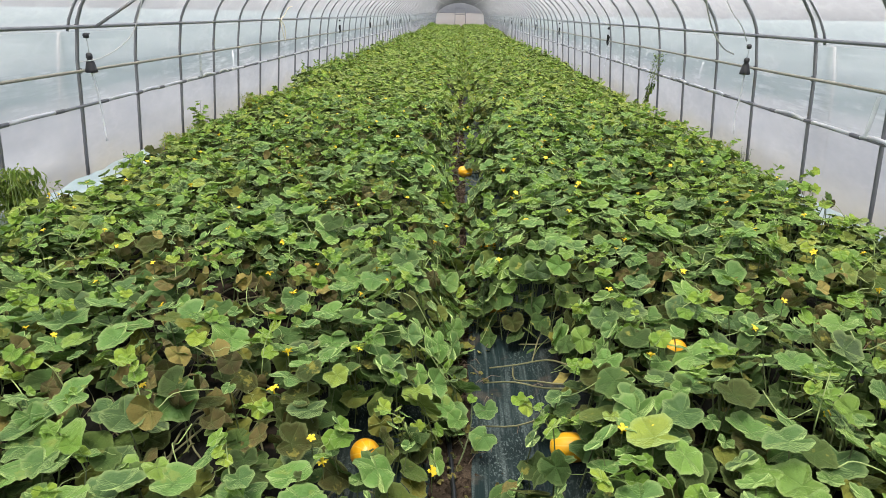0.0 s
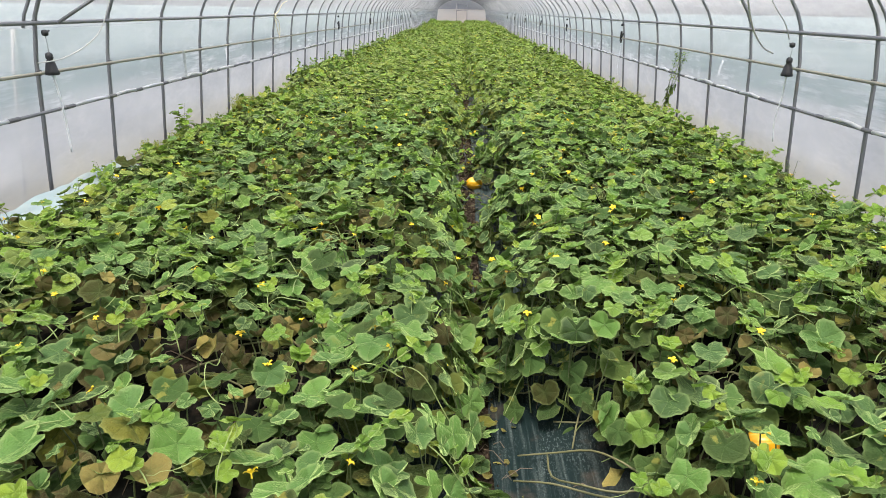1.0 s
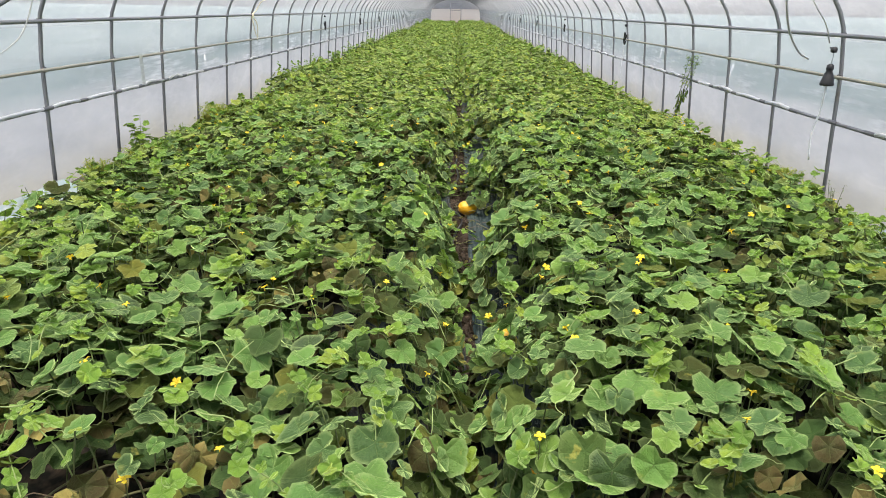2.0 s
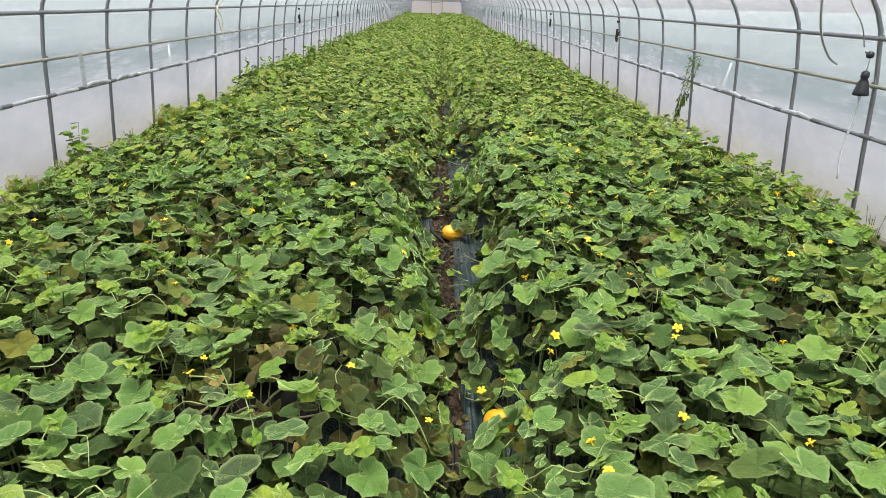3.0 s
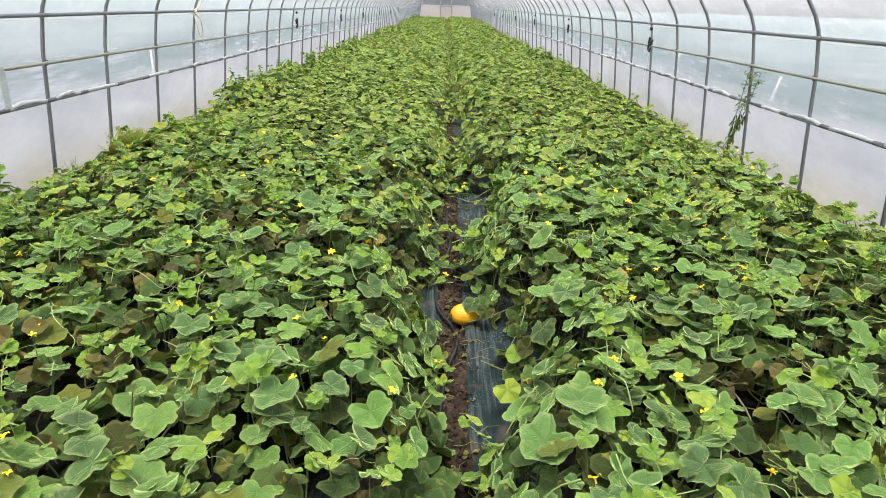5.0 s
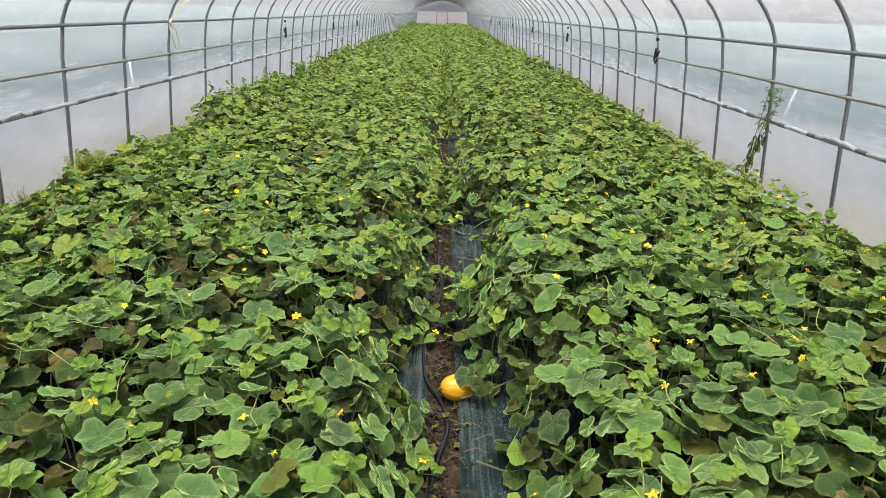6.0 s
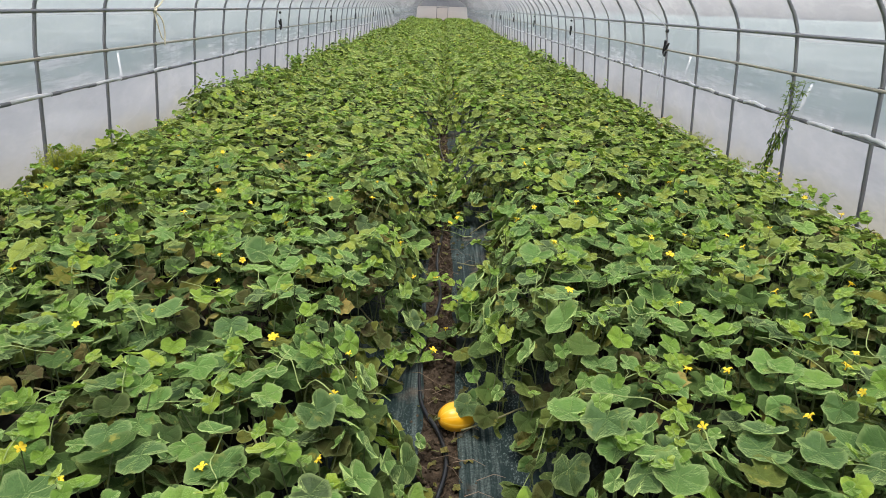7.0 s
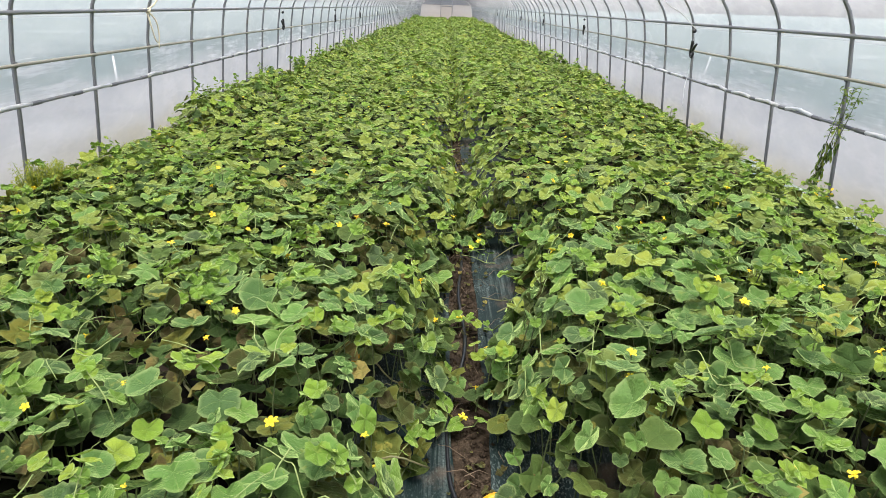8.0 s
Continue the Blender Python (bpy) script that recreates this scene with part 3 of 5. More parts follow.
# Where each hoop meets the left and the right wall.
HOOPS = [(6.55, 6.55), (7.455, 7.535), (8.405, 8.445), (9.35, 9.43), (10.215, 10.435), (11.19, 11.42), (12.19, 12.365), (13.27, 13.34), (14.30, 14.26), (15.32, 15.16)]
rng = random.Random(5)
HOOPS += [(16.12 + 0.95 * k + rng.uniform(-0.04, 0.04), 16.08 + 0.95 * k + rng.uniform(-0.04, 0.04)) for k in range(67)]
HOOPS += [(5.60 - 0.95 * k + rng.uniform(-0.03, 0.03), 5.62 - 0.95 * k + rng.uniform(-0.03, 0.03)) for k in range(9)]
first = make_hoop()
for i, (a, b) in enumerate(HOOPS):
    at = pose(0, (a + b) / 2 + 0.035, 0, 0, 0, math.degrees(math.atan2(b - a, 2 * HALF)))
    if i == 0:
        first.matrix_basis = at
    else:
        copy_thing(first, at)


def rail(name, side, x, z, r, mat, label, wave=0.004, end=Y1 - 0.05):
    pts = [(side * (x + wave * noise.noise((y * 0.7, z, side))), y, z + wave * noise.noise((y * 0.5, z, side * 5))) for y in [Y0 + 0.05 + 0.475 * i for i in range(int((end - Y0) / 0.475))]]
    return tagged(part(name, Soup().tube(pts, r, sides=8).mesh(name, mat)), label, "rail", "rails of the tunnel")


for side in (-1, 1):
    rail("shoulder_rail", side, HALF - 0.05, SHOULDER, 0.0135, STEEL, "straight galvanised steel pipe along the hoops at shoulder height")
    rail("middle_rail", side, HALF - 0.018, 0.975 if side < 0 else 1.02, 0.0112, BAMBOO, "weathered buff pipe holding the top of the side film", 0.008)
for x in (-1.45, 0.0, 1.45):
    z = next(zz for xx, zz in reversed(hoop_profile(0, 60)) if xx >= abs(x) - 0.02) - 0.035
    rail("roof_purlin", 1, x, z, 0.014, STEEL, "steel purlin running along under the roof hoops")


def roll_pipe(side):
    """Roll-up pipe of the side vent: pale film wound round it and held with dark clips."""
    x, z = HALF - 0.005, 0.72
    ob = empty("roll_up_pipe", side * x, 0, z, "white film-wrapped roll-up pipe with dark clips along the side vent", "vent pipe", "roll-up pipes")
    ys = [Y0 + 0.05 + 0.19 * i for i in range(int((Y1 - Y0) / 0.19))]
    pts = [(side * 0.006 * noise.noise((y * 0.9, 1, side)), y, 0.006 * noise.noise((y * 0.6, 2, side))) for y in ys]
    part("pipe", Soup().tube(pts, 0.0118, sides=8).mesh("vent_pipe", STEEL), ob)
    r = random.Random(3 + side)
    clip = Soup().tube([(0, -0.055, 0), (0, -0.05, 0), (0, 0.05, 0), (0, 0.055, 0)], 0.0148, sides=8).mesh("clip", CLIP)
    y = 1.6 + 0.3 * side
    while y < 34:
        gap = r.uniform(0.42, 0.62)
        part("clip", clip, ob, at=pose(0, y, 0))
        # The film wound on the pipe puffs out between two clips.
        n = 9
        w = []
        puff = r.choice((0.005, 0.010, 0.016, 0.024))
        for i in range(n):
            f = i / (n - 1)
            w.append((side * -0.004, y + 0.06 + (gap - 0.12) * f, 0.004 + puff * math.sin(math.pi * f) * r.uniform(0.5, 1.0)))
        wrap = Soup().tube(w, 0.0128 + r.uniform(0, 0.003), 0.0134, sides=8)
        for v in wrap.v:
            v += Vector((0, 0, 0.004 * noise.noise((v.x * 60, v.y * 25, v.z * 60))))
        if r.random() < 0.72:
            part("film_wrap", wrap.mesh("film_wrap", WRAP), ob)
        y += gap


roll_pipe(-1), roll_pipe(1)

# ---- leaves ----


LOBES = ((0.0, 0.60), (1.12, 0.50), (-1.12, 0.50), (2.18, 0.50), (-2.18, 0.50))


def leaf_template(seed, n, rings, curl):
    """A round, kidney-based leaf with shallow rounded lobes and a wavy rim; the stalk joins at the origin. Returns vertices, faces and flat coordinates."""
    r = random.Random(seed)
    lob, saw, notch = r.uniform(0.10, 0.24), r.uniform(0.012, 0.03), r.uniform(0.5, 0.8)
    tops = [(a + r.uniform(-0.12, 0.12), w * r.uniform(0.85, 1.15), r.uniform(0.7, 1.15)) for a, w in LOBES]
    cup, bend, fold = r.uniform(-0.18, 0.20) * curl, r.uniform(-0.04, 0.22) * curl, r.uniform(-0.02, 0.10) * curl
    wave, wph, beats = r.uniform(0.03, 0.085) * curl, r.uniform(0, 6.28), r.choice((3, 4, 5))
    ruff, rph = r.uniform(0.015, 0.04) * curl, r.uniform(0, 6.28)
    skew, wide = r.uniform(-0.06, 0.06), r.uniform(1.0, 1.12)
    verts, uv, faces = [(0, 0, 0)], [(0, 0)], []
    for k in range(1, rings + 1):
        f = (k / rings) ** 0.85
        for i in range(n):
            a = -math.pi + 2 * math.pi * (i + 0.5) / n
            rad = 1 - lob + lob * 1.25 * max(h * math.exp(-((a - c) / w) ** 2) for c, w, h in tops)
            rad += skew * math.sin(a) + saw * (1 if i % 2 else -1) * (f == 1)
            back = max(0, (abs(a) - 2.62) / 0.52)
            rad *= 1 - notch * back ** 1.3
            x, y = f * rad * math.sin(a) * wide, f * rad * math.cos(a)
            rim = f ** 2.2
            z = cup * rim * rad - bend * max(y, 0) ** 2 + fold * abs(x) * f + wave * rim * math.sin(beats * a + wph) + ruff * f ** 4 * math.sin(11 * a + rph) + 0.04 * f * abs(math.sin(2.5 * a))
            verts.append((x, y, z)), uv.append((f * math.sin(a), f * math.cos(a)))
    for i in range(n):
        j = (i + 1) % n
        faces.append((0, 1 + j, 1 + i))
        for k in range(rings - 1):
            a, b = 1 + k * n + i, 1 + k * n + j
            faces.append((a, b, b + n)), faces.append((a, b + n, a + n))
    return np.array(verts), np.array(faces), np.array(uv)


FINE = [leaf_template(10 + i, 28, 3, 1.25) for i in range(24)]
HI = [leaf_template(10 + i, 20, 2, 1.1) for i in range(16)]
PLAIN = [leaf_template(10 + i, 14, 2, 1.1) for i in range(10)]
MID = [leaf_template(40 + i, 10, 1, 1.1) for i in range(8)]
LOW = [leaf_template(60 + i, 6, 1, 1.2) for i in range(5)]
DRY = [leaf_template(80 + i, 12, 2, 3.2) for i in range(6)]


def leaf_turn(rs, tilt, down=None):
    """A turn for a leaf: any heading, leaning by tilt degrees to any side."""
    d = rs.uniform(0, 2 * math.pi) if down is None else down
    return Matrix.Rotation(d, 3, "Z") @ Matrix.Rotation(-tilt, 3, "X") @ Matrix.Rotation(rs.uniform(-0.9, 0.9), 3, "Z")


def joined(name, mat, templates, places, parent=None, label=""):
    """Many leaves in one mesh. places: (position, 3 x 3 turn, size)."""
    vs, fs, us, base = [], [], [], 0
    for i, (p, m, s) in enumerate(places):
        tv, tf, tu = templates[i % len(templates)]
        vs.append(tv @ (np.array(m).T * s) + np.array(p))
        fs.append(tf + base), us.append(tu)
        base += len(tv)
    if not vs:
        return None
    v, f, u = np.concatenate(vs), np.concatenate(fs), np.concatenate(us)
    me = bpy.data.meshes.new(name)
    me.vertices.add(len(v)), me.loops.add(len(f) * 3), me.polygons.add(len(f))
    me.vertices.foreach_set("co", v.astype(np.float32).ravel())
    me.loops.foreach_set("vertex_index", f.astype(np.int32).ravel())
    me.polygons.foreach_set("loop_start", np.arange(0, len(f) * 3, 3, dtype=np.int32))
    me.polygons.foreach_set("use_smooth", np.ones(len(f), dtype=bool))
    layer = me.uv_layers.new(name="UVMap")
    layer.data.foreach_set("uv", u[f.ravel()].astype(np.float32).ravel())
    me.materials.append(mat)
    me.update(calc_edges=True)
    ob = part(name, me, parent, label)
    return tagged(ob, kind="stuff")


def leaf_meshes(name, templates, mat):
    return [mesh_of(name, v, f, mat, True, u) for v, f, u in templates]


LEAF_ME, PALE_ME, OLD_ME, YOUNG_ME, DRY_ME = leaf_meshes("leaf", FINE, LEAF), leaf_meshes("leaf", FINE, PALE_LEAF), leaf_meshes("leaf", FINE, OLD_SHADE_LEAF), leaf_meshes("leaf", HI, YOUNG_LEAF), leaf_meshes("leaf", DRY, DRY_LEAF)


def flower_mesh(seed):
    """Five-petalled melon flower, about 3 cm across, on a short tube."""
    r = random.Random(seed)
    s = Soup()
    for i in range(5):
        a = 2 * math.pi * i / 5 + r.uniform(-0.12, 0.12)
        c, t = Vector((math.cos(a), math.sin(a), 0)), Vector((-math.sin(a), math.cos(a), 0))
        up, base = r.uniform(0.4, 1.3), len(s.v)
        for d, w, z in ((0.1, 0.10, 0.0), (0.55, 0.36, 0.22), (0.85, 0.28, 0.25), (1.05, 0.04, 0.12)):
            for q in (-1, 0, 1):
                s.v.append((c * d + t * (w * q) + Vector((0, 0, z * up * 2 - 0.08 * abs(q)))) * 0.0185)
        for k in range(3):
            for q in range(2):
                b = base + k * 3 + q
                s.f.append((b, b + 1, b + 4, b + 3))
    s.lathe([(0.003, -0.014), (0.0022, -0.006), (0.003, 0.0), (0.0035, 0.003), (0.002, 0.006)], 6)
    return s.mesh("flower", PETAL)


FLOWERS = [flower_mesh(i) for i in range(4)]

# ---- melon plants ----
NEAR0, NEAR1 = 2.6, 10.2
SEEN_FRUIT = [(-0.14, 3.38, 0.07), (0.33, 5.50, 0.06), (0.96, 3.86, 0.04), (0.48, 3.41, 0.05)]


def bare(x, y):
    """True where no leaf stands: over the furrow's gap and just before a fruit."""
    left, right = gap_at(y)
    if left - 0.005 < x < right + 0.005:
        return True
    if (x < -2.36 and 5.0 < y < 7.5) or (x > 2.42 and (5.3 < y < 6.9 or 9.4 < y < 11.6)):
        return True
    if abs(x - 0.19) < 0.075 and 7.28 < y < 7.5:
        return True
    return any(abs(x - fx) < w and -0.26 < y - fy < 0.03 for fx, fy, w in SEEN_FRUIT)


# Hollows where the vines have withered: place and reach.
HOLLOWS = [(0.63, 12.05, 0.35, 0.5), (0.67, 10.5, 0.3, 0.3), (-0.22, 8.8, 0.2, 0.25), (-0.96, 7.96, 0.3, 0.2), (0.87, 7.25, 0.22, 0.22), (-1.1, 7.15, 0.3, 0.22),
           (-0.48, 5.35, 0.2, 0.15), (-1.0, 5.85, 0.3, 0.14), (1.13, 6.5, 0.2, 0.15), (-1.3, 4.52, 0.4, 0.22), (-0.7, 4.2, 0.4, 0.22),
           (-0.42, 5.44, 0.15, 0.12), (-1.15, 4.36, 0.35, 0.2), (-0.53, 3.2, 0.3, 0.2), (-1.07, 3.42, 0.35, 0.2), (0.87, 4.18, 0.2, 0.12), (-0.16, 5.97, 0.15, 0.15), (-1.17, 6.55, 0.3, 0.2)]


def thin(x, y):
    """Share of the leaves that have withered away at a spot, 0 to 1."""
    v = noise.noise((x * 1.5, y * 1.1, 21)) + 0.5 * noise.noise((x * 4, y * 3, 22))
    if y > 12.6 and abs(x - FURROW) < 0.7:
        v = 0
    worn = max(0, 1 - math.hypot((x + 0.95) / 0.6, (y - 3.95) / 0.42)) * 0.9 + max(0, 1 - math.hypot((x + 0.72) / 0.42, (y - 3.45) / 0.24)) * 1.1
    for hx, hy, rx, ry in HOLLOWS:
        if abs(y - hy) < ry * 1.6:
            worn = max(worn, 0.85 * max(0, 1 - math.hypot((x - hx) / rx, (y - hy) / ry) ** 2 * 0.6))
    return min(max((v - (0.2 if y < 8.5 else 0.28)) * 1.35, 0) + worn, 0.8)


def scatter(rs, x0, x1, y0, y1, per_m2):
    """Evenly jittered places over a stretch of bed."""
    step = 1 / math.sqrt(per_m2)
    nx, ny = max(1, round((x1 - x0) / step)), max(1, round((y1 - y0) / step))
    for i in range(nx):
        for j in range(ny):
            yield x0 + (i + rs.uniform(0, 1)) * (x1 - x0) / nx, y0 + (j + rs.uniform(0, 1)) * (y1 - y0) / ny


def slope_heading(x, y):
    """Heading in which the leaf surface falls, and how steeply."""
    e = 0.06
    gx, gy = (canopy_z(x + e, y) - canopy_z(x - e, y)) / (2 * e), (canopy_z(x, y + e) - canopy_z(x, y - e)) / (2 * e)
    return math.atan2(gx, -gy), math.hypot(gx, gy)


def top_leaf(rs, x, y):
    z = canopy_z(x, y) + rs.uniform(-0.07, 0.03)
    head, steep = slope_heading(x, y)
    if rs.random() < min(0.85, 0.25 + steep):
        turn = leaf_turn(rs, min(0.25 + 0.6 * steep, 0.95) + rs.gauss(0, 0.18), head + rs.gauss(0, 0.5))
    else:
        turn = leaf_turn(rs, abs(rs.gauss(0.18, 0.28)))
    return Vector((x, y, z)), turn, rs.choice((0.022, 0.028, 0.036, 0.044, 0.051, 0.057, 0.064)) * rs.uniform(0.9, 1.08) * (1 + 0.22 * min(max((4.4 - y) / 0.6, 0), 1) * (x < -0.9))


def under_leaf(rs, x, y):
    g, c = ground_z(x, y), canopy_z(x, y)
    z = g + 0.03 + (max(c - g, 0.05) - 0.03) * rs.uniform(0.2, 0.8)
    return Vector((x, y, z)), leaf_turn(rs, rs.uniform(0.1, 1.0)), rs.uniform(0.036, 0.058)


def local(p, turn, size, base):
    return Matrix.Translation(p - base) @ turn.to_4x4() @ Matrix.Diagonal((size, size, size, 1))


def shoot(rs, stalks, root, base):
    """A pale growing tip that stands up from the vines, with its tendrils. Returns places for its young leaves."""
    lean, h = rs.uniform(0, 6.28), rs.uniform(0.07, 0.16)
    d = Vector((math.cos(lean), math.sin(lean), 0))
    pts = curve_points([root - base, root - base + d * 0.03 + Vector((0, 0, h * 0.6)), root - base + d * 0.10 + Vector((0, 0, h))], 3)
    stalks.tube(pts, 0.0022, 0.0014, 4)
    p, a = pts[rs.randint(2, len(pts) - 1)], rs.uniform(0, 6.28)
    w = Vector((math.cos(a), math.sin(a), rs.uniform(0.0, 0.7)))
    coil = [p + w * (0.014 * k) + Vector((0.006 * math.sin(k * 1.7), 0.006 * math.cos(k * 1.7), -0.0006 * k * k)) for k in range(8)]
    stalks.tube(coil, 0.0009, 0.0006, 3, False)
    out = []
    for k in (2, 4, 5, 6, 6):
        p = pts[k] if k < len(pts) else pts[-1]
        out.append((p + base + Vector((rs.uniform(-0.02, 0.02), rs.uniform(-0.02, 0.02), 0.006)), leaf_turn(rs, rs.uniform(0.2, 0.8)), rs.uniform(0.014, 0.034)))
    return out


def runner(rs, stalks, start, base):
    """A long pale runner that arches over the leaves."""
    a = rs.uniform(0, 6.28)
    p, pts = start.copy(), []
    for k in range(rs.randint(4, 7)):
        q = Vector((p.x, p.y, canopy_z(p.x, p.y) + rs.uniform(-0.03, 0.035)))
        if bare(p.x, p.y):
            break
        pts.append(q - base)
        a += rs.uniform(-0.9, 0.9)
        p += Vector((math.cos(a), math.sin(a), 0)) * 0.06
    if len(pts) < 3:
        return
    stalks.tube(curve_points(pts, 3), 0.0021, 0.0013, 4)


# Flowers whose places are known, and the rest strewn at random.
BLOOMS = [(-0.238, 4.11, 0.295), (0.042, 4.28, 0.21), (0.50, 5.55, 0.385), (0.84, 5.39, 0.475), (-1.16, 6.47, 0.455), (0.634, 6.48, 0.415),
          (-0.171, 7.16, 0.345), (-0.413, 7.44, 0.375), (-0.86, 7.59, 0.37), (-0.06, 8.50, 0.325), (1.06, 6.93, 0.475), (1.08, 8.05, 0.475),
          (1.41, 7.575, 0.445), (1.06, 8.24, 0.48), (1.0, 7.25, 0.41)]

BLOOM_SPOTS = [(0.53, 8.77), (0.63, 8.86), (0.75, 8.75), (0.88, 8.98), (1.03, 9.11), (0.91, 8.65), (1.1, 8.35), (1.12, 8.13), (1.02, 7.73), (1.53, 8.35), (-0.39, 8.99),
             (-1.2, 8.75), (-0.79, 8.08), (-0.86, 7.59), (-0.41, 7.45), (-0.14, 7.49), (1.57, 9.23), (-0.78, 3.29), (0.08, 3.23), (-0.23, 3.07), (0.58, 3.09), (1.13, 3.61),
             (-0.48, 4.33), (-0.23, 3.95), (0.49, 4.81), (-1.27, 6.67), (-0.64, 5.3), (0.47, 5.46), (0.86, 5.43), (1.23, 5.47), (-1.27, 6.62), (0.78, 6.35)]


# Leaves that lean over the fruit and the furrow.
MARKED = [(0.238, 7.455, 0.125, 0.046, 0.45, 2.9, LEAF_ME), (0.30, 7.40, 0.12, 0.042, 0.6, 3.3, OLD_ME), (0.34, 6.74, 0.13, 0.05, 0.6, 3.0, YOUNG_ME),
          (0.56, 3.36, 0.17, 0.055, 0.4, 3.3, LEAF_ME), (0.60, 3.46, 0.19, 0.05, 0.3, 2.8, LEAF_ME), (-0.09, 3.40, 0.19, 0.04, 1.1, 3.4, OLD_ME),
          (0.33, 4.47, 0.17, 0.05, 0.4, 3.1, LEAF_ME), (0.27, 4.42, 0.15, 0.045, 0.5, 3.4, LEAF_ME),
          (0.38, 5.45, 0.15, 0.046, 0.5, 3.3, LEAF_ME), (0.31, 5.40, 0.12, 0.04, 0.5, 3.0, YOUNG_ME),
          (0.57, 3.86, 0.10, 0.045, 0.35, 3.3, DRY_ME), (0.62, 3.90, 0.11, 0.040, 0.6, 2.6, DRY_ME), (-0.62, 3.42, 0.24, 0.055, 0.9, 3.1, DRY_ME), (-0.55, 3.62, 0.25, 0.05, 1.0, 2.7, DRY_ME),
          (-1.05, 3.28, 0.30, 0.062, 0.5, 3.2, DRY_ME), (0.03, 4.46, 0.26, 0.05, 0.7, 3.0, DRY_ME)]


# Runner ends that trail over the bare film beside the furrow.
TRAILING = [(0.62, 4.02, 0.14, 3.3), (0.60, 3.95, 0.12, 2.9), (0.66, 3.88, 0.16, 3.0), (0.64, 3.80, 0.13, 3.5), (0.55, 4.14, 0.15, 3.7), (0.48, 4.24, 0.14, 4.1),
            (0.30, 4.33, 0.13, 4.3), (0.68, 3.72, 0.15, 3.2), (0.10, 4.28, 0.13, 5.0), (0.62, 4.10, 0.18, 2.7)]


def melon_plant(rs, x0, x1, y0, y1):
    """A sprawling melon plant: vines on the bed, stalks, leaves and flowers."""
    cx, cy = (x0 + x1) / 2, (y0 + y1) / 2
    base = Vector((cx, cy, ground_z(cx, cy)))
    worn = thin(cx, cy) > 0.3
    label = "sprawling melon plant with some dry and yellowed leaves" if worn else "sprawling green melon plant with yellow flowers on the bed"
    plant = empty("melon_plant", *base, label, "melon plant", "melon plants of the beds")
    stalks, pale = Soup(), Soup()
    for _ in range(8):
        a, p, pts = rs.uniform(0, 6.28), Vector((cx, cy, 0)), []
        for k in range(6):
            pts.append(Vector((p.x - cx, p.y - cy, ground_z(p.x, p.y) + 0.03 + (0.14 if worn else 0.06) * rs.random() - base.z)))
            a += rs.uniform(-0.7, 0.7)
            p += Vector((math.cos(a), math.sin(a), 0)) * 0.12
        part("vine", Soup().tube(curve_points(pts, 3), 0.0045, 0.003, 5).mesh("vine", VINE), plant)
    for x, y in scatter(rs, x0, x1, y0, y1, 26):
        if bare(x, y) or thin(x, y) < 0.3:
            continue
        # A withered side shoot that loops over the litter.
        a, g, pts = rs.uniform(0, 6.28), ground_z(x, y) - base.z, []
        for k, h in enumerate((0.01, 0.05, rs.uniform(0.07, 0.15), rs.uniform(0.03, 0.12), 0.02)):
            pts.append(Vector((x - cx + 0.045 * k * math.cos(a), y - cy + 0.045 * k * math.sin(a), g + h)))
            a += rs.uniform(-0.8, 0.8)
        part("withered_shoot", Soup().tube(curve_points(pts, 3), 0.0026, 0.0014, 4).mesh("withered_shoot", TWIG if rs.random() < 0.55 else VINE), plant, "thin brown withered shoot")
    low, dry, fill, tips = [], [], [], []
    for x, y in scatter(rs, x0, x1, y0, y1, 160):
        if bare(x, y) or rs.random() < thin(x, y):
            continue
        p, turn, size = top_leaf(rs, x, y)
        old = rs.random() < (0.14 if y < 7.0 else 0.09) + 0.3 * thin(x, y)
        # The share of paler leaves grows with distance and toward the walls.
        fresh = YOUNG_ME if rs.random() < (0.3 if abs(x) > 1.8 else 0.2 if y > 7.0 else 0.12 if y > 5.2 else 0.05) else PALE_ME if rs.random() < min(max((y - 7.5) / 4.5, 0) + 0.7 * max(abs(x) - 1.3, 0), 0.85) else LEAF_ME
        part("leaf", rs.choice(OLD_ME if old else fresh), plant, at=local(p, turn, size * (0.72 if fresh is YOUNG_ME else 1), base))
        foot = Vector((x + rs.uniform(-0.05, 0.05), y + rs.uniform(-0.05, 0.05), ground_z(x, y) + 0.04))
        mid = (p + foot) / 2 + Vector((rs.uniform(-0.015, 0.015), rs.uniform(-0.015, 0.015), 0.02))
        stalks.tube([foot - base, mid - base, p - base], 0.0028, 0.0021, 4, False)
    for x, y, z, size, tilt, head, shapes in MARKED:
        if x0 <= x < x1 and y0 <= y < y1:
            part("leaf", shapes[3], plant, at=local(Vector((x, y, z)), leaf_turn(rs, tilt, head), size, base))
            stalks.tube([Vector((x, y, z)) - base, Vector((x + 0.05, y + 0.06, 0.05)) - base], 0.002, 0.002, 3, False)
    for x, y in scatter(rs, x0, x1, y0, y1, 200):
        if bare(x, y):
            continue
        t = thin(x, y)
        if rs.random() < 0.07 + 0.5 * t:
            g = ground_z(x, y)
            p, turn, size = under_leaf(rs, x, y)
            p.z = g + 0.03 + (p.z - g) * (1.25 if t > 0.5 else 1.0 if t > 0.25 else 0.7)
            dry.append((p - base, leaf_turn(rs, rs.uniform(0.2, 1.2)), size * 0.8))
        if rs.random() > t * 0.8:
            p, turn, size = under_leaf(rs, x, y)
            low.append((p - base, turn, size))
    for x, y in scatter(rs, x0, x1, y0, y1, 95):
        if not bare(x, y) and rs.random() > thin(x, y):
            p, turn, size = top_leaf(rs, x, y)
            p.z -= rs.uniform(0.05, 0.12)
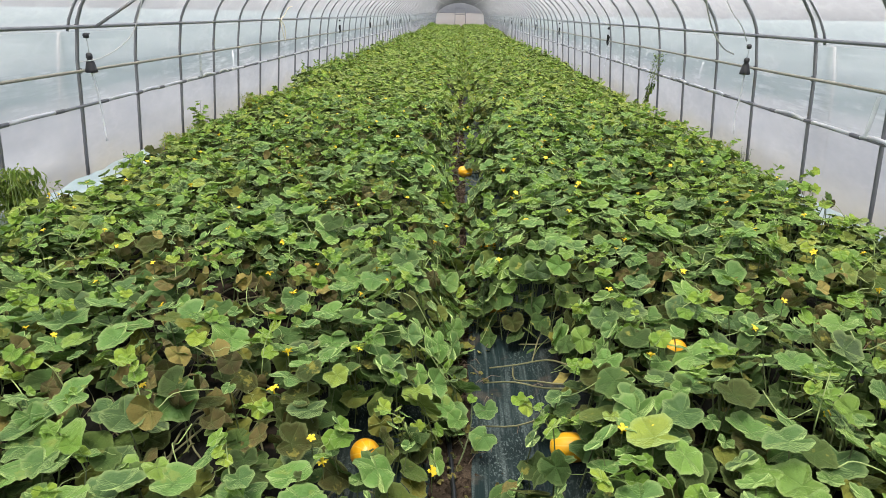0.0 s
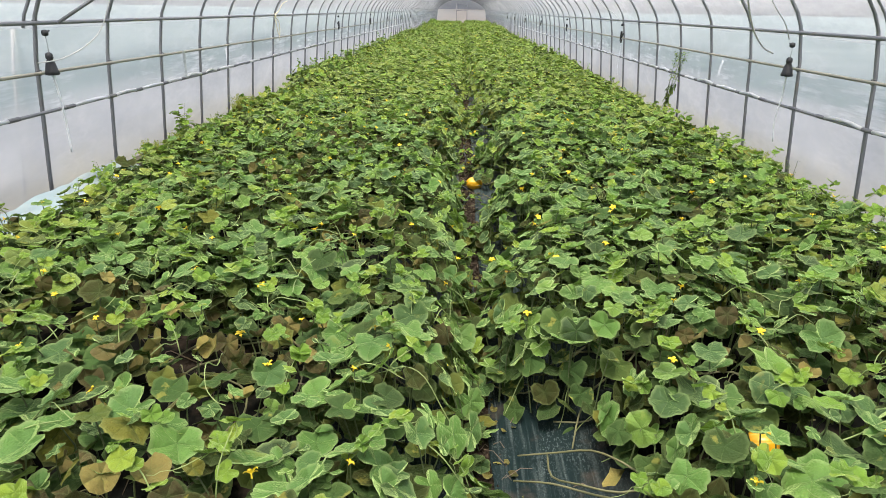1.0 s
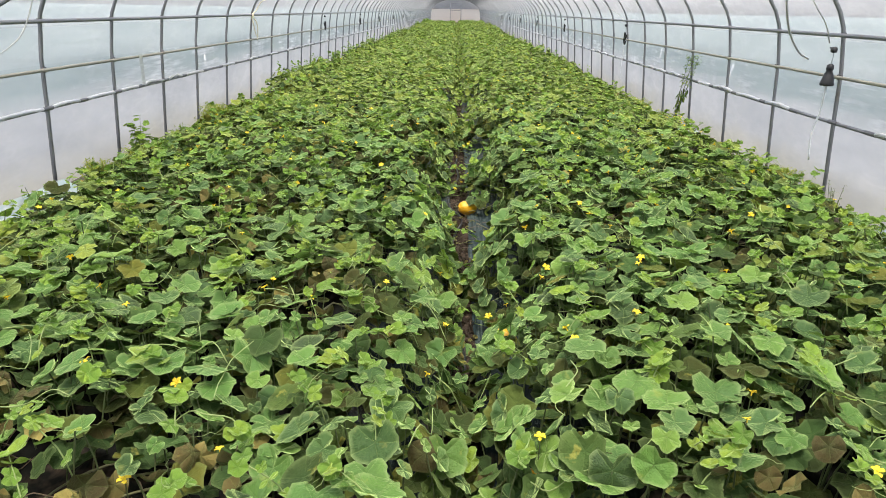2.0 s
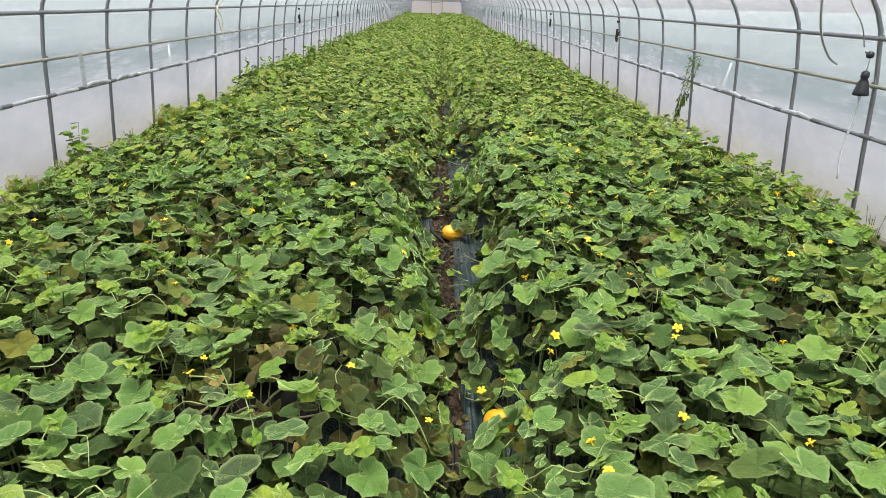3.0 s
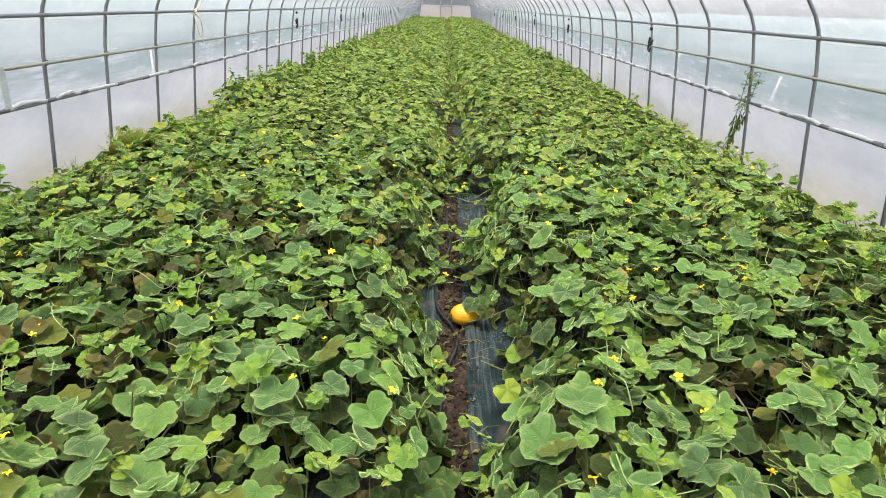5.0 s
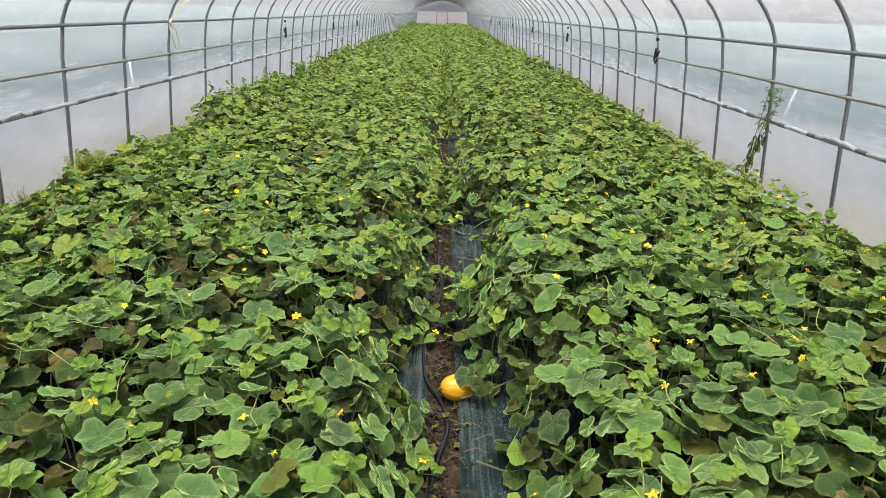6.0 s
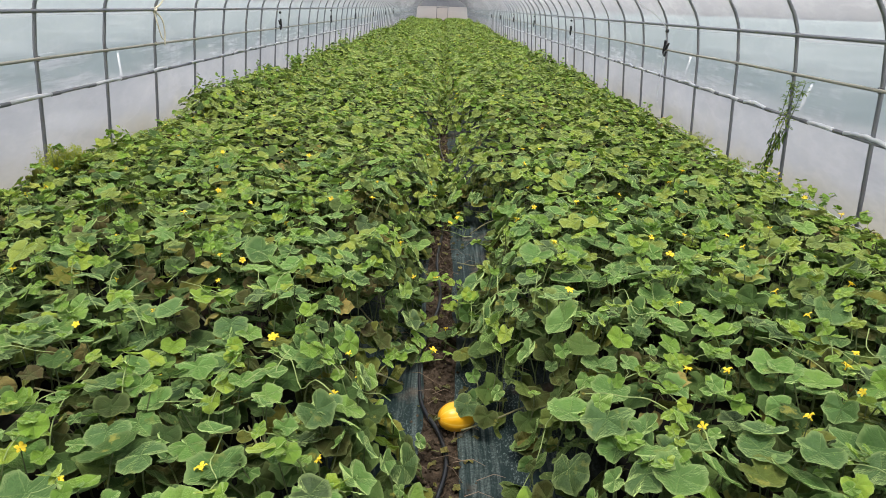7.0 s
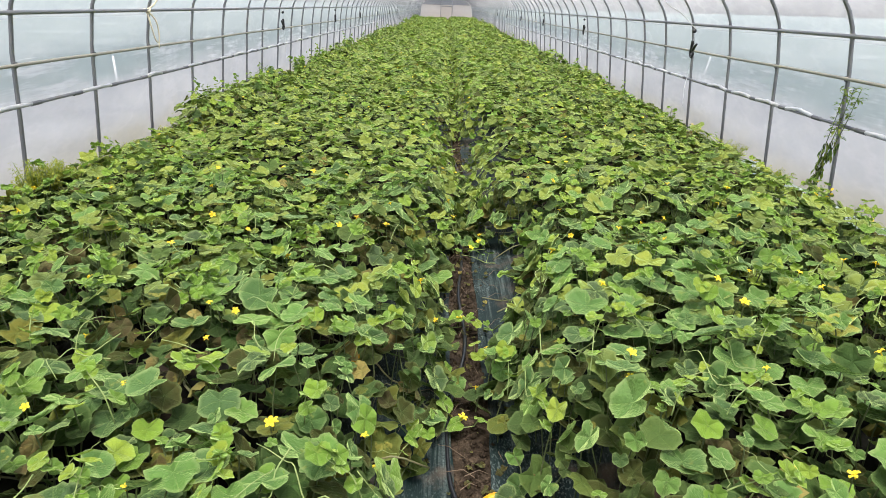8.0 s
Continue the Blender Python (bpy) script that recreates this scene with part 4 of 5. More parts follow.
            fill.append((p - base, turn, size * 0.95))
    for x, y in scatter(rs, x0, x1, y0, y1, 17):
        if bare(x, y):
            continue
        tips += [(p - base, turn, size) for p, turn, size in shoot(rs, pale, Vector((x, y, canopy_z(x, y) - 0.05)), base)]
    for x, y in scatter(rs, x0, x1, y0, y1, 9):
        if not bare(x, y):
            runner(rs, pale, Vector((x, y, 0)), base)
    for x, y, z, a in TRAILING:
        if x0 <= x < x1 and y0 <= y < y1:
            d = Vector((math.cos(a), math.sin(a), 0))
            pts = [Vector((x, y, z)) + d * s + Vector((rs.uniform(-0.015, 0.015), rs.uniform(-0.015, 0.015), h * (z - 0.03))) - base for s, h in ((-0.14, 0.1), (-0.07, 0.12), (0.0, 0.0), (0.05, -0.5), (0.09, -0.9))]
            pale.tube(curve_points(pts, 4), 0.0024, 0.0012, 5)
    spots = [Vector(b) for b in BLOOMS if x0 <= b[0] < x1 and y0 <= b[1] < y1]
    spots += [Vector((x, y, canopy_z(x, y) + 0.02)) for x, y in BLOOM_SPOTS if x0 <= x < x1 and y0 <= y < y1]
    for x, y in scatter(rs, x0, x1, y0, y1, 4.5):
        if not bare(x, y):
            spots.append(Vector((x, y, canopy_z(x, y) + rs.uniform(-0.015, 0.03))))
    for p in spots:
        m = Matrix.Translation(p - base) @ leaf_turn(rs, rs.uniform(0.1, 0.9)).to_4x4() @ Matrix.Scale(rs.uniform(0.6, 1.0), 4)
        part("flower", rs.choice(FLOWERS), plant, "bright yellow open flower", m)
        stalks.tube([p - base, p - base - Vector((0, 0, 0.08))], 0.0018, 0.0018, 3, False)
    tagged(part("stalks", stalks.mesh("stalks", STEM), plant), kind="stuff")
    if pale.v:
        tagged(part("tendrils", pale.mesh("tendrils", TENDRIL), plant), kind="stuff")
    # Lower and inner leaves take the darkened tone, so shade is in their colour.
    joined("lower_leaves", OLD_SHADE_LEAF, PLAIN, low, plant)
    joined("inner_leaves", OLD_SHADE_LEAF, HI, fill, plant)
    joined("young_leaves", YOUNG_LEAF, HI, tips, plant)
    joined("dry_leaves", DRY_LEAF, DRY, dry, plant)


def beds():
    rs = random.Random(11)
    step = 0.76
    rows = int((NEAR1 - NEAR0) / step)
    for i in range(rows):
        y = NEAR0 + i * step
        for x0, x1 in ((-2.62, -1.32), (-1.32, 0.16), (0.16, 1.42), (1.42, 2.64)):
            melon_plant(rs, x0, x1, y, y + step)
    return NEAR0 + rows * step


FAR0 = beds()


def far_bed(side):
    """The beds farther along, and the strip behind the start: leaves past counting."""
    rs = random.Random(31 + side)
    x0, x1 = (-2.62, 0.16) if side < 0 else (0.16, 2.64)
    owner = empty("melon_foliage", (x0 + x1) / 2, FAR0, 0, "dense bed of green melon vines running toward the far end wall", "melon plants", kind="stuff")
    base = Vector(owner.location)
    zones = ((-2.7, NEAR0, 80, 60, MID, 1.1), (FAR0, 17.0, 250, 120, PLAIN, 0.88), (17.0, 28.0, 190, 50, MID, 0.95), (28.0, 50.0, 95, 20, LOW, 1.15), (50.0, 67.0, 60, 8, LOW, 1.4))
    blooms = Soup()
    for y0, y1, top, under, shapes, grow in zones:
        fresh, old, young, dry = [], [], [], []
        for x, y in scatter(rs, x0, x1, y0, y1, top):
            if bare(x, y) or rs.random() < thin(x, y) * 0.8:
                continue
            p, turn, size = top_leaf(rs, x, y)
            q = rs.random()
            (young if q > 0.72 else old if q < 0.15 + 0.3 * thin(x, y) else fresh).append((p - base, turn, size * grow * (0.75 if q > 0.72 else 1)))
        for x, y in scatter(rs, x0, x1, y0, y1, under):
            if bare(x, y):
                continue
            p, turn, size = under_leaf(rs, x, y)
            q = rs.random()
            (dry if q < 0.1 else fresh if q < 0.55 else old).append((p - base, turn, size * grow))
        for x, y in scatter(rs, x0, x1, y0, y1, 17 if y0 < 28 else 8):
            p = Vector((x, y, canopy_z(x, y) + rs.uniform(0.0, 0.08)))
            if not bare(x, y):
                young.append((p - base, leaf_turn(rs, rs.uniform(0.1, 0.9)), 0.026 * grow))
                young.append((p - base + Vector((0.02, 0.01, -0.03)), leaf_turn(rs, rs.uniform(0.1, 0.9)), 0.03 * grow))
            if abs(x) > 2.1 and y > (FAR0 if side < 0 else 15.0) and rs.random() < (0.3 if side < 0 else 0.1):
                # A shoot that climbs a little way up the wall.
                high = rs.uniform(0.05, 0.2)
                for k in range(7):
                    spot = p - base + Vector((rs.uniform(-0.03, 0.03), rs.uniform(-0.03, 0.03), high * k / 6))
                    young.append((spot, leaf_turn(rs, rs.uniform(0.4, 1.2)), 0.022 * grow))
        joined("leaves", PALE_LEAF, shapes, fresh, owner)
        # Holds old top leaves and under leaves darkened for shade.
        joined("old_leaves", OLD_SHADE_LEAF, shapes, old, owner)
        joined("young_leaves", YOUNG_LEAF, shapes, young, owner)
        joined("dry_leaves", DRY_LEAF, shapes, dry, owner)
        if y0 >= FAR0:
            for x, y in scatter(rs, x0, x1, y0, y1, 2.2 if y0 < 28 else 0.8):
                if bare(x, y):
                    continue
                p, r, a = Vector((x, y, canopy_z(x, y) + rs.uniform(0.0, 0.04))) - base, 0.017 * grow, rs.uniform(0, 6)
                b = len(blooms.v)
                blooms.v.append(p)
                for k in range(5):
                    blooms.v.append(p + Vector((r * math.cos(a + k * 1.257), r * math.sin(a + k * 1.257), rs.uniform(0.0, 0.014))))
                blooms.f.extend((b, b + 1 + k, b + 1 + (k + 1) % 5) for k in range(5))
    tagged(part("flowers", blooms.mesh("flowers", PETAL), owner, "scattered small yellow flowers"), kind="stuff")


far_bed(-1), far_bed(1)


def seedling(x, y):
    """A young melon side plant that grows out of the soil of the furrow."""
    rs = random.Random(4)
    base = Vector((x, y, ground_z(x, y)))
    w = empty("melon_seedling", *base, "young melon plant growing from the soil of the furrow", "melon plant")
    stem = Soup()
    trunk = curve_points([(0, 0, 0), (0.03, 0.05, 0.05), (0.05, 0.11, 0.10), (0.055, 0.15, 0.17)], 4)
    stem.tube(trunk, 0.003, 0.0018, 5)
    for k, (dx, dy, dz, size) in enumerate(((0.0, 0.0, 0.02, 0.018), (0.045, -0.02, -0.015, 0.040), (0.035, -0.12, -0.05, 0.046), (-0.05, -0.06, -0.03, 0.036), (-0.10, 0.0, -0.02, 0.04))):
        root = trunk[-1 - 2 * k]
        tip = trunk[-1] + Vector((dx, dy, dz))
        stem.tube([root, (root + tip) / 2 + Vector((0, 0, 0.01)), tip], 0.002, 0.0015, 4, False)
        m = Matrix.Translation(tip) @ leaf_turn(rs, 0.45, 3.0).to_4x4() @ Matrix.Scale(size, 4)
        part("leaf", rs.choice(YOUNG_ME if k == 0 else LEAF_ME), w, at=m)
    part("stem", stem.mesh("stem", STEM), w)


seedling(0.15, 3.42)


def creeper(x, y, heading, n, seed):
    """A short side vine that lies across the furrow with a few small leaves and a flower."""
    rs = random.Random(seed)
    base = Vector((x, y, ground_z(x, y)))
    w = empty("melon_vine", *base, "thin melon side vine with small leaves lying across the furrow", "melon vine", "side vines over the furrow")
    pts, p, a = [], Vector((0, 0, 0.03)), heading
    for k in range(n + 1):
        pts.append(p.copy())
        a += rs.uniform(-0.35, 0.35)
        p += Vector((math.cos(a) * 0.055, math.sin(a) * 0.055, rs.uniform(-0.01, 0.015)))
        p.z = max(p.z, ground_z(x + p.x, y + p.y) - base.z + 0.02)
    part("vine", Soup().tube(curve_points(pts, 3), 0.0028, 0.0018, 5).mesh("vine", TENDRIL), w)
    for k, q in enumerate(pts[1:]):
        tip = q + Vector((rs.uniform(-0.035, 0.035), rs.uniform(-0.035, 0.035), rs.uniform(0.03, 0.06)))
        part("leaf", rs.choice(YOUNG_ME if k > n - 3 or rs.random() < 0.3 else LEAF_ME), w, at=Matrix.Translation(tip) @ leaf_turn(rs, rs.uniform(0.1, 0.6)).to_4x4() @ Matrix.Scale(rs.uniform(0.022, 0.042), 4))
        part("stalk", Soup().tube([q, (q + tip) / 2 + Vector((0, 0, 0.008)), tip], 0.0018, 0.0014, 4, False).mesh("stalk", TENDRIL), w)
    part("flower", rs.choice(FLOWERS), w, "bright yellow open flower", Matrix.Translation(pts[-2] + Vector((0.01, -0.02, 0.06))) @ leaf_turn(rs, 0.4).to_4x4())


for k, (x, y, heading, n) in enumerate(((0.02, 9.62, 0.2, 5), (0.34, 9.45, 3.0, 4), (0.0, 8.66, 0.1, 3), (0.30, 8.28, 2.9, 3), (0.0, 7.86, 0.3, 3), (0.36, 6.2, 3.1, 4), (0.0, 6.05, -0.2, 3), (0.36, 5.62, 2.8, 3), (0.02, 7.02, -0.3, 2))):
    creeper(x, y, heading, n, 40 + k)

# ---- fruit ----


def melon_mesh(seed):
    s = Soup()
    n, sides = 14, 40
    for i in range(n + 1):
        a = math.pi * i / n
        rad, z = 0.046 * math.sin(a) ** 0.86, -0.063 * math.cos(a)
        for k in range(sides):
            b = 2 * math.pi * k / sides
            groove = 1 - 0.022 * math.exp(-(math.sin(5 * b) / 0.3) ** 2) * math.sin(a)
            lump = 1 + 0.025 * noise.noise((math.cos(b) * 2, math.sin(b) * 2, z * 20 + seed))
            s.v.append(Vector((max(rad, 0.0004) * groove * lump * math.cos(b), max(rad, 0.0004) * groove * lump * math.sin(b), z)))
    for i in range(n):
        for k in range(sides):
            a, b = i * sides + k, i * sides + (k + 1) % sides
            s.f.append((a, b, b + sides, a + sides))
    return s.mesh("rind", RIND)


def melon(x, y, z, heading, lift, size, label):
    m = empty("melon", x, y, z, label, "melon", "melons on the beds")
    m.matrix_basis = pose(x, y, z, 90 - lift, 0, heading) @ Matrix.Scale(size, 4)
    part("rind", melon_mesh(int(x * 100) % 17), m)
    part("stem", Soup().tube(curve_points([(0, 0, 0.061), (0.003, 0.002, 0.072), (0.012, 0.006, 0.085)], 3), 0.004, 0.0028, 6).mesh("stem", STEM), m)
    return m


RIPE = "ripe golden melon with pale stripes on the furrow soil"
HALF_HID = "ripe golden melon half hidden under melon leaves"
for x, y, turn, lift, size, text in ((0.205, 7.48, -62, 10, 1.15, RIPE), (0.52, 3.41, 80, 5, 1.05, HALF_HID), (-0.14, 3.38, 20, 40, 1.05, HALF_HID),
                                     (0.33, 5.50, 40, 10, 1.1, HALF_HID), (0.34, 4.60, 70, 8, 0.95, HALF_HID), (-0.07, 5.95, 30, 20, 1.05, HALF_HID)):
    melon(x, y, ground_z(x, y) + 0.052 * size, turn, lift, size, text)
for x, y, z, turn in ((0.96, 3.86, 0.235, 75), (-0.31, 8.12, 0.17, 30)):
    melon(x, y, z, turn, 20, 1.0, HALF_HID)

# ---- drip hose and crumbs in the furrow ----


def drip_hose():
    ctrl = [(0.10, -2.0)] + [(0.12 + 0.04 * math.sin(k * 1.3), 0.5 * k) for k in range(0, 12)] + [(0.09, 6.32), (0.11, 6.95), (0.165, 7.25), (0.145, 7.42), (0.075, 7.62), (0.06, 7.88), (0.07, 8.05), (0.14, 8.5), (0.12, 9.04), (0.15, 9.6)]
    ctrl += [(0.14 + 0.035 * math.sin(k * 1.9), 10.5 + 0.9 * k) for k in range(0, 22)]
    pts = curve_points([(x, y, ground_z(x, y) + 0.018) for x, y in ctrl], 6)
    ob = part("drip_hose", Soup().tube(pts, 0.0085, sides=8).mesh("drip_hose", HOSE))
    tagged(ob, "black rubber drip hose winding along the furrow soil", "hose")


drip_hose()


def crumbs():
    """Clods, dry leaf scraps and twigs on the furrow soil."""
    rs = random.Random(77)
    s, twigs = Soup(), Soup()
    for _ in range(6500):
        x, y = rs.gauss(0.145, 0.05), rs.uniform(2.6, 13.5)
        r = rs.choice((0.003, 0.004, 0.005, 0.007, 0.011)) * rs.uniform(0.7, 1.3)
        z, b = ground_z(x, y) + r * 0.4 + 0.004, len(s.v)
        for d in ((1, 0, 0), (-1, 0, 0), (0, 1, 0), (0, -1, 0), (0, 0, 1), (0, 0, -1)):
            s.v.append(Vector((x, y, z)) + Vector(d) * r * rs.uniform(0.6, 1.2))
        s.f.extend((b + i, b + j, b + k) for i, j, k in ((0, 2, 4), (2, 1, 4), (1, 3, 4), (3, 0, 4), (2, 0, 5), (1, 2, 5), (3, 1, 5), (0, 3, 5)))
    tagged(part("clods", s.mesh("clods", SOIL, False)), "small brown soil clods along the furrow", "soil", kind="stuff")
    for _ in range(260):
        x, y, a, n = rs.gauss(0.17, 0.12), rs.uniform(2.6, 13), rs.uniform(0, 6.28), rs.uniform(0.03, 0.12)
        p = Vector((x, y, ground_z(x, y) + 0.025))
        d = Vector((math.cos(a), math.sin(a), 0)) * n
        twigs.tube([p, p + d * 0.5 + Vector((rs.uniform(-0.01, 0.01), 0.01, 0.012)), p + d], 0.0018, 0.001, 3, False)
    tagged(part("twigs", twigs.mesh("twigs", TWIG)), "dry brown twigs and tendrils lying on the furrow", "twigs", kind="stuff")
    scraps = []
    for _ in range(520):
        x, y = rs.gauss(0.15, 0.07), rs.uniform(2.7, 13)
        scraps.append((Vector((x, y, ground_z(x, y) + 0.022)), leaf_turn(rs, rs.uniform(0, 0.6)), rs.uniform(0.005, 0.018)))
    ob = joined("leaf_scraps", DRY_LEAF, DRY, scraps)
    tagged(ob, "dry brown leaf scraps on the furrow soil", "dry leaves")


crumbs()

# ---- weeds along the walls ----
BLADE = []
for i in range(4):
    v = np.array([(0, 0, 0), (-0.17, 0.4, 0.03), (0, 0.4, -0.02), (0.17, 0.4, 0.03), (-0.13, 0.75, 0.0), (0.13, 0.75, 0.0), (0, 1.15, -0.08 - 0.05 * i)])
    BLADE.append((v, np.array([(0, 2, 1), (0, 3, 2), (1, 2, 4), (2, 5, 4), (2, 3, 5), (4, 5, 6)]), v[:, :2] * 0.9))


def weed(x, y, h, spread, stems, leaf, broad, label, droop=0.0, bloom=0):
    """A wall-side weed: many thin stems set with small leaves."""
    rs = random.Random(int(abs(x * 71 + y * 913)))
    z = ground_z(x, y)
    w = empty("weed", x, y, z, label, "weed", "weeds along the walls")
    stalk, blades, tops = Soup(), [], []
    for _ in range(stems):
        a, hh = rs.uniform(0, 6.28), h * rs.uniform(0.55, 1.05)
        d = Vector((math.cos(a), math.sin(a) * 1.3, 0)) * spread * rs.uniform(0.1, 1.0)
        top = d + Vector((0, 0, hh))
        ctrl = [d * 0.25, d * 0.6 + Vector((0, 0, hh * 0.55)), top]
        if droop:
            ctrl.append(top + d.normalized() * droop * 0.35 + Vector((0, 0, -droop * rs.uniform(0.5, 1))))
        for p in ctrl:
            p.x = min(max(p.x, -HALF - x + 0.0), HALF - x - 0.0)
        pts = curve_points(ctrl, 5)
        own = blades
        if stems <= 26 and y < 14:
            stem, own = part("stem", Soup().tube(pts, 0.0026, 0.0012, 4).mesh("stem", TENDRIL if stems > 12 else STEM), w), []
        else:
            stalk.tube(pts, 0.0026, 0.0012, 4)
        tops.append(pts[-1])
        for p in pts[2:]:
            for _ in range(1 if broad else 2 if stems < 50 else 6):
                q = rs.uniform(0, 6.28)
                turn = Matrix.Rotation(q, 3, "Z") @ Matrix.Rotation(rs.uniform(-1.1, 0.5) - (0.6 if droop else 0), 3, "X")
                out = (1.1 if broad else 0.3) * leaf
                own.append((p + Vector((-math.sin(q) * out, math.cos(q) * out, rs.uniform(-1, 1) * leaf * 0.4)), turn, leaf * rs.uniform(0.5, 1.1)))
        if own is not blades:
            joined("leaves", YOUNG_LEAF if broad else WEED_LEAF, MID if broad else BLADE, own, stem)
    if stalk.v:
        tagged(part("stems", stalk.mesh("stems", TENDRIL if stems > 12 else STEM), w), kind="stuff")
        joined("leaves", YOUNG_LEAF if broad else FLUFF if stems > 50 else WEED_LEAF, MID if broad else BLADE, blades, w)
    if bloom:
        s = [(p + Vector((0, 0, 0.01 * k)), leaf_turn(rs, rs.uniform(0, 1)), 0.012) for p in tops for k in range(bloom)]
        joined("flower_heads", PETAL, LOW, s, w)


FLUFFY, LEAFY = "fluffy light green weed growing at the foot of the wall", "tall leafy green weed at the foot of the film wall"
weed(-2.58, 5.44, 0.36, 0.12, 40, 0.07, False, "drooping green weed with a yellow flowering top", 0.35, 3)
weed(-2.60, 8.40, 0.38, 0.09, 8, 0.034, True, LEAFY)
weed(-2.52, 9.92, 0.30, 0.17, 90, 0.026, False, FLUFFY)
weed(-2.50, 10.15, 0.24, 0.15, 70, 0.026, False, FLUFFY)
weed(-2.60, 9.3, 0.20, 0.12, 14, 0.016, False, FLUFFY)
weed(-2.60, 6.95, 0.16, 0.12, 10, 0.022, True, "low brownish weed beside the plastic sheet")
weed(-2.58, 13.1, 0.40, 0.12, 16, 0.035, False, LEAFY)
weed(-2.50, 13.9, 0.34, 0.16, 18, 0.03, True, LEAFY)
weed(-2.60, 15.4, 0.44, 0.05, 10, 0.03, False, LEAFY)
weed(2.50, 6.95, 0.30, 0.08, 7, 0.018, False, LEAFY)
weed(2.52, 6.55, 0.20, 0.18, 26, 0.018, True, FLUFFY)
weed(2.50, 6.2, 0.16, 0.15, 20, 0.018, True, FLUFFY)
weed(2.56, 10.2, 0.22, 0.12, 10, 0.022, True, "low weed with small yellow flowers at the wall", 0, 1)
weed(2.58, 9.75, 0.20, 0.14, 8, 0.022, True, "low weed with brownish leaf tips at the wall")
rs = random.Random(19)
for side, ys in ((-1, (7.6, 8.2, 10.7, 11.3, 11.9, 12.5, 13.0)), (1, (7.7, 8.3, 8.9, 10.8, 11.7, 12.4, 13.0))):
    for y in ys:
        weed(side * rs.uniform(2.46, 2.56), y, rs.uniform(0.12, 0.22), rs.uniform(0.12, 0.18), rs.randint(52, 64), rs.uniform(0.022, 0.032), False, "low yellow-green weed at the foot of the film wall")
rs = random.Random(8)
for side in (-1, 1):
    y = 14.6 if side < 0 else 13.4
    while y < 46:
        weed(side * rs.uniform(2.46, 2.6), y, rs.uniform(0.2, 0.42) if side < 0 else rs.uniform(0.14, 0.26), rs.uniform(0.08, 0.2), rs.randint(8, 20), rs.uniform(0.02, 0.04), rs.random() < 0.5, rs.choice((FLUFFY, LEAFY)))
        y += rs.uniform(0.7, 2.6)


def climbing_weed(x, y):
    """A narrow-leaved weed tied to a hoop, its lower leaves hanging limp."""
    rs = random.Random(17)
    w = empty("climbing_weed", x, y, 0.12, "narrow-leaved green weed leaning against a hoop", "weed")
    st, up, down = Soup(), [], []
    for k in range(3):
        ctrl = [(-0.11 - 0.03 * k, -0.03 * k, 0.0), (-0.09 + 0.02 * k, 0.01, 0.35), (-0.06 + 0.04 * k, 0.0, 0.62), (-0.03 + 0.05 * k, 0.0, 0.86)]
        pts = curve_points(ctrl, 8)
        st.tube(pts, 0.004, 0.002, 5)
        for i, p in enumerate(pts):
            hang = p.z < 0.52
            for _ in range(5):
                q = rs.uniform(0, 6.28)
                turn = Matrix.Rotation(q, 3, "Z") @ Matrix.Rotation(-rs.uniform(0.9, 1.5) if hang else rs.uniform(-0.5, 0.5), 3, "X")
                (down if hang and rs.random() < 0.4 else up).append((p + Vector((rs.uniform(-0.015, 0.015), rs.uniform(-0.03, 0.03), rs.uniform(-0.02, 0.02))), turn, rs.uniform(0.03, 0.058)))
    part("stem", st.mesh("stem", STEM), w)
    joined("leaves", WEED_LEAF, BLADE, up, w)
    joined("limp_leaves", OLD_SHADE_LEAF, BLADE, down, w)


climbing_weed(2.675, 10.33)

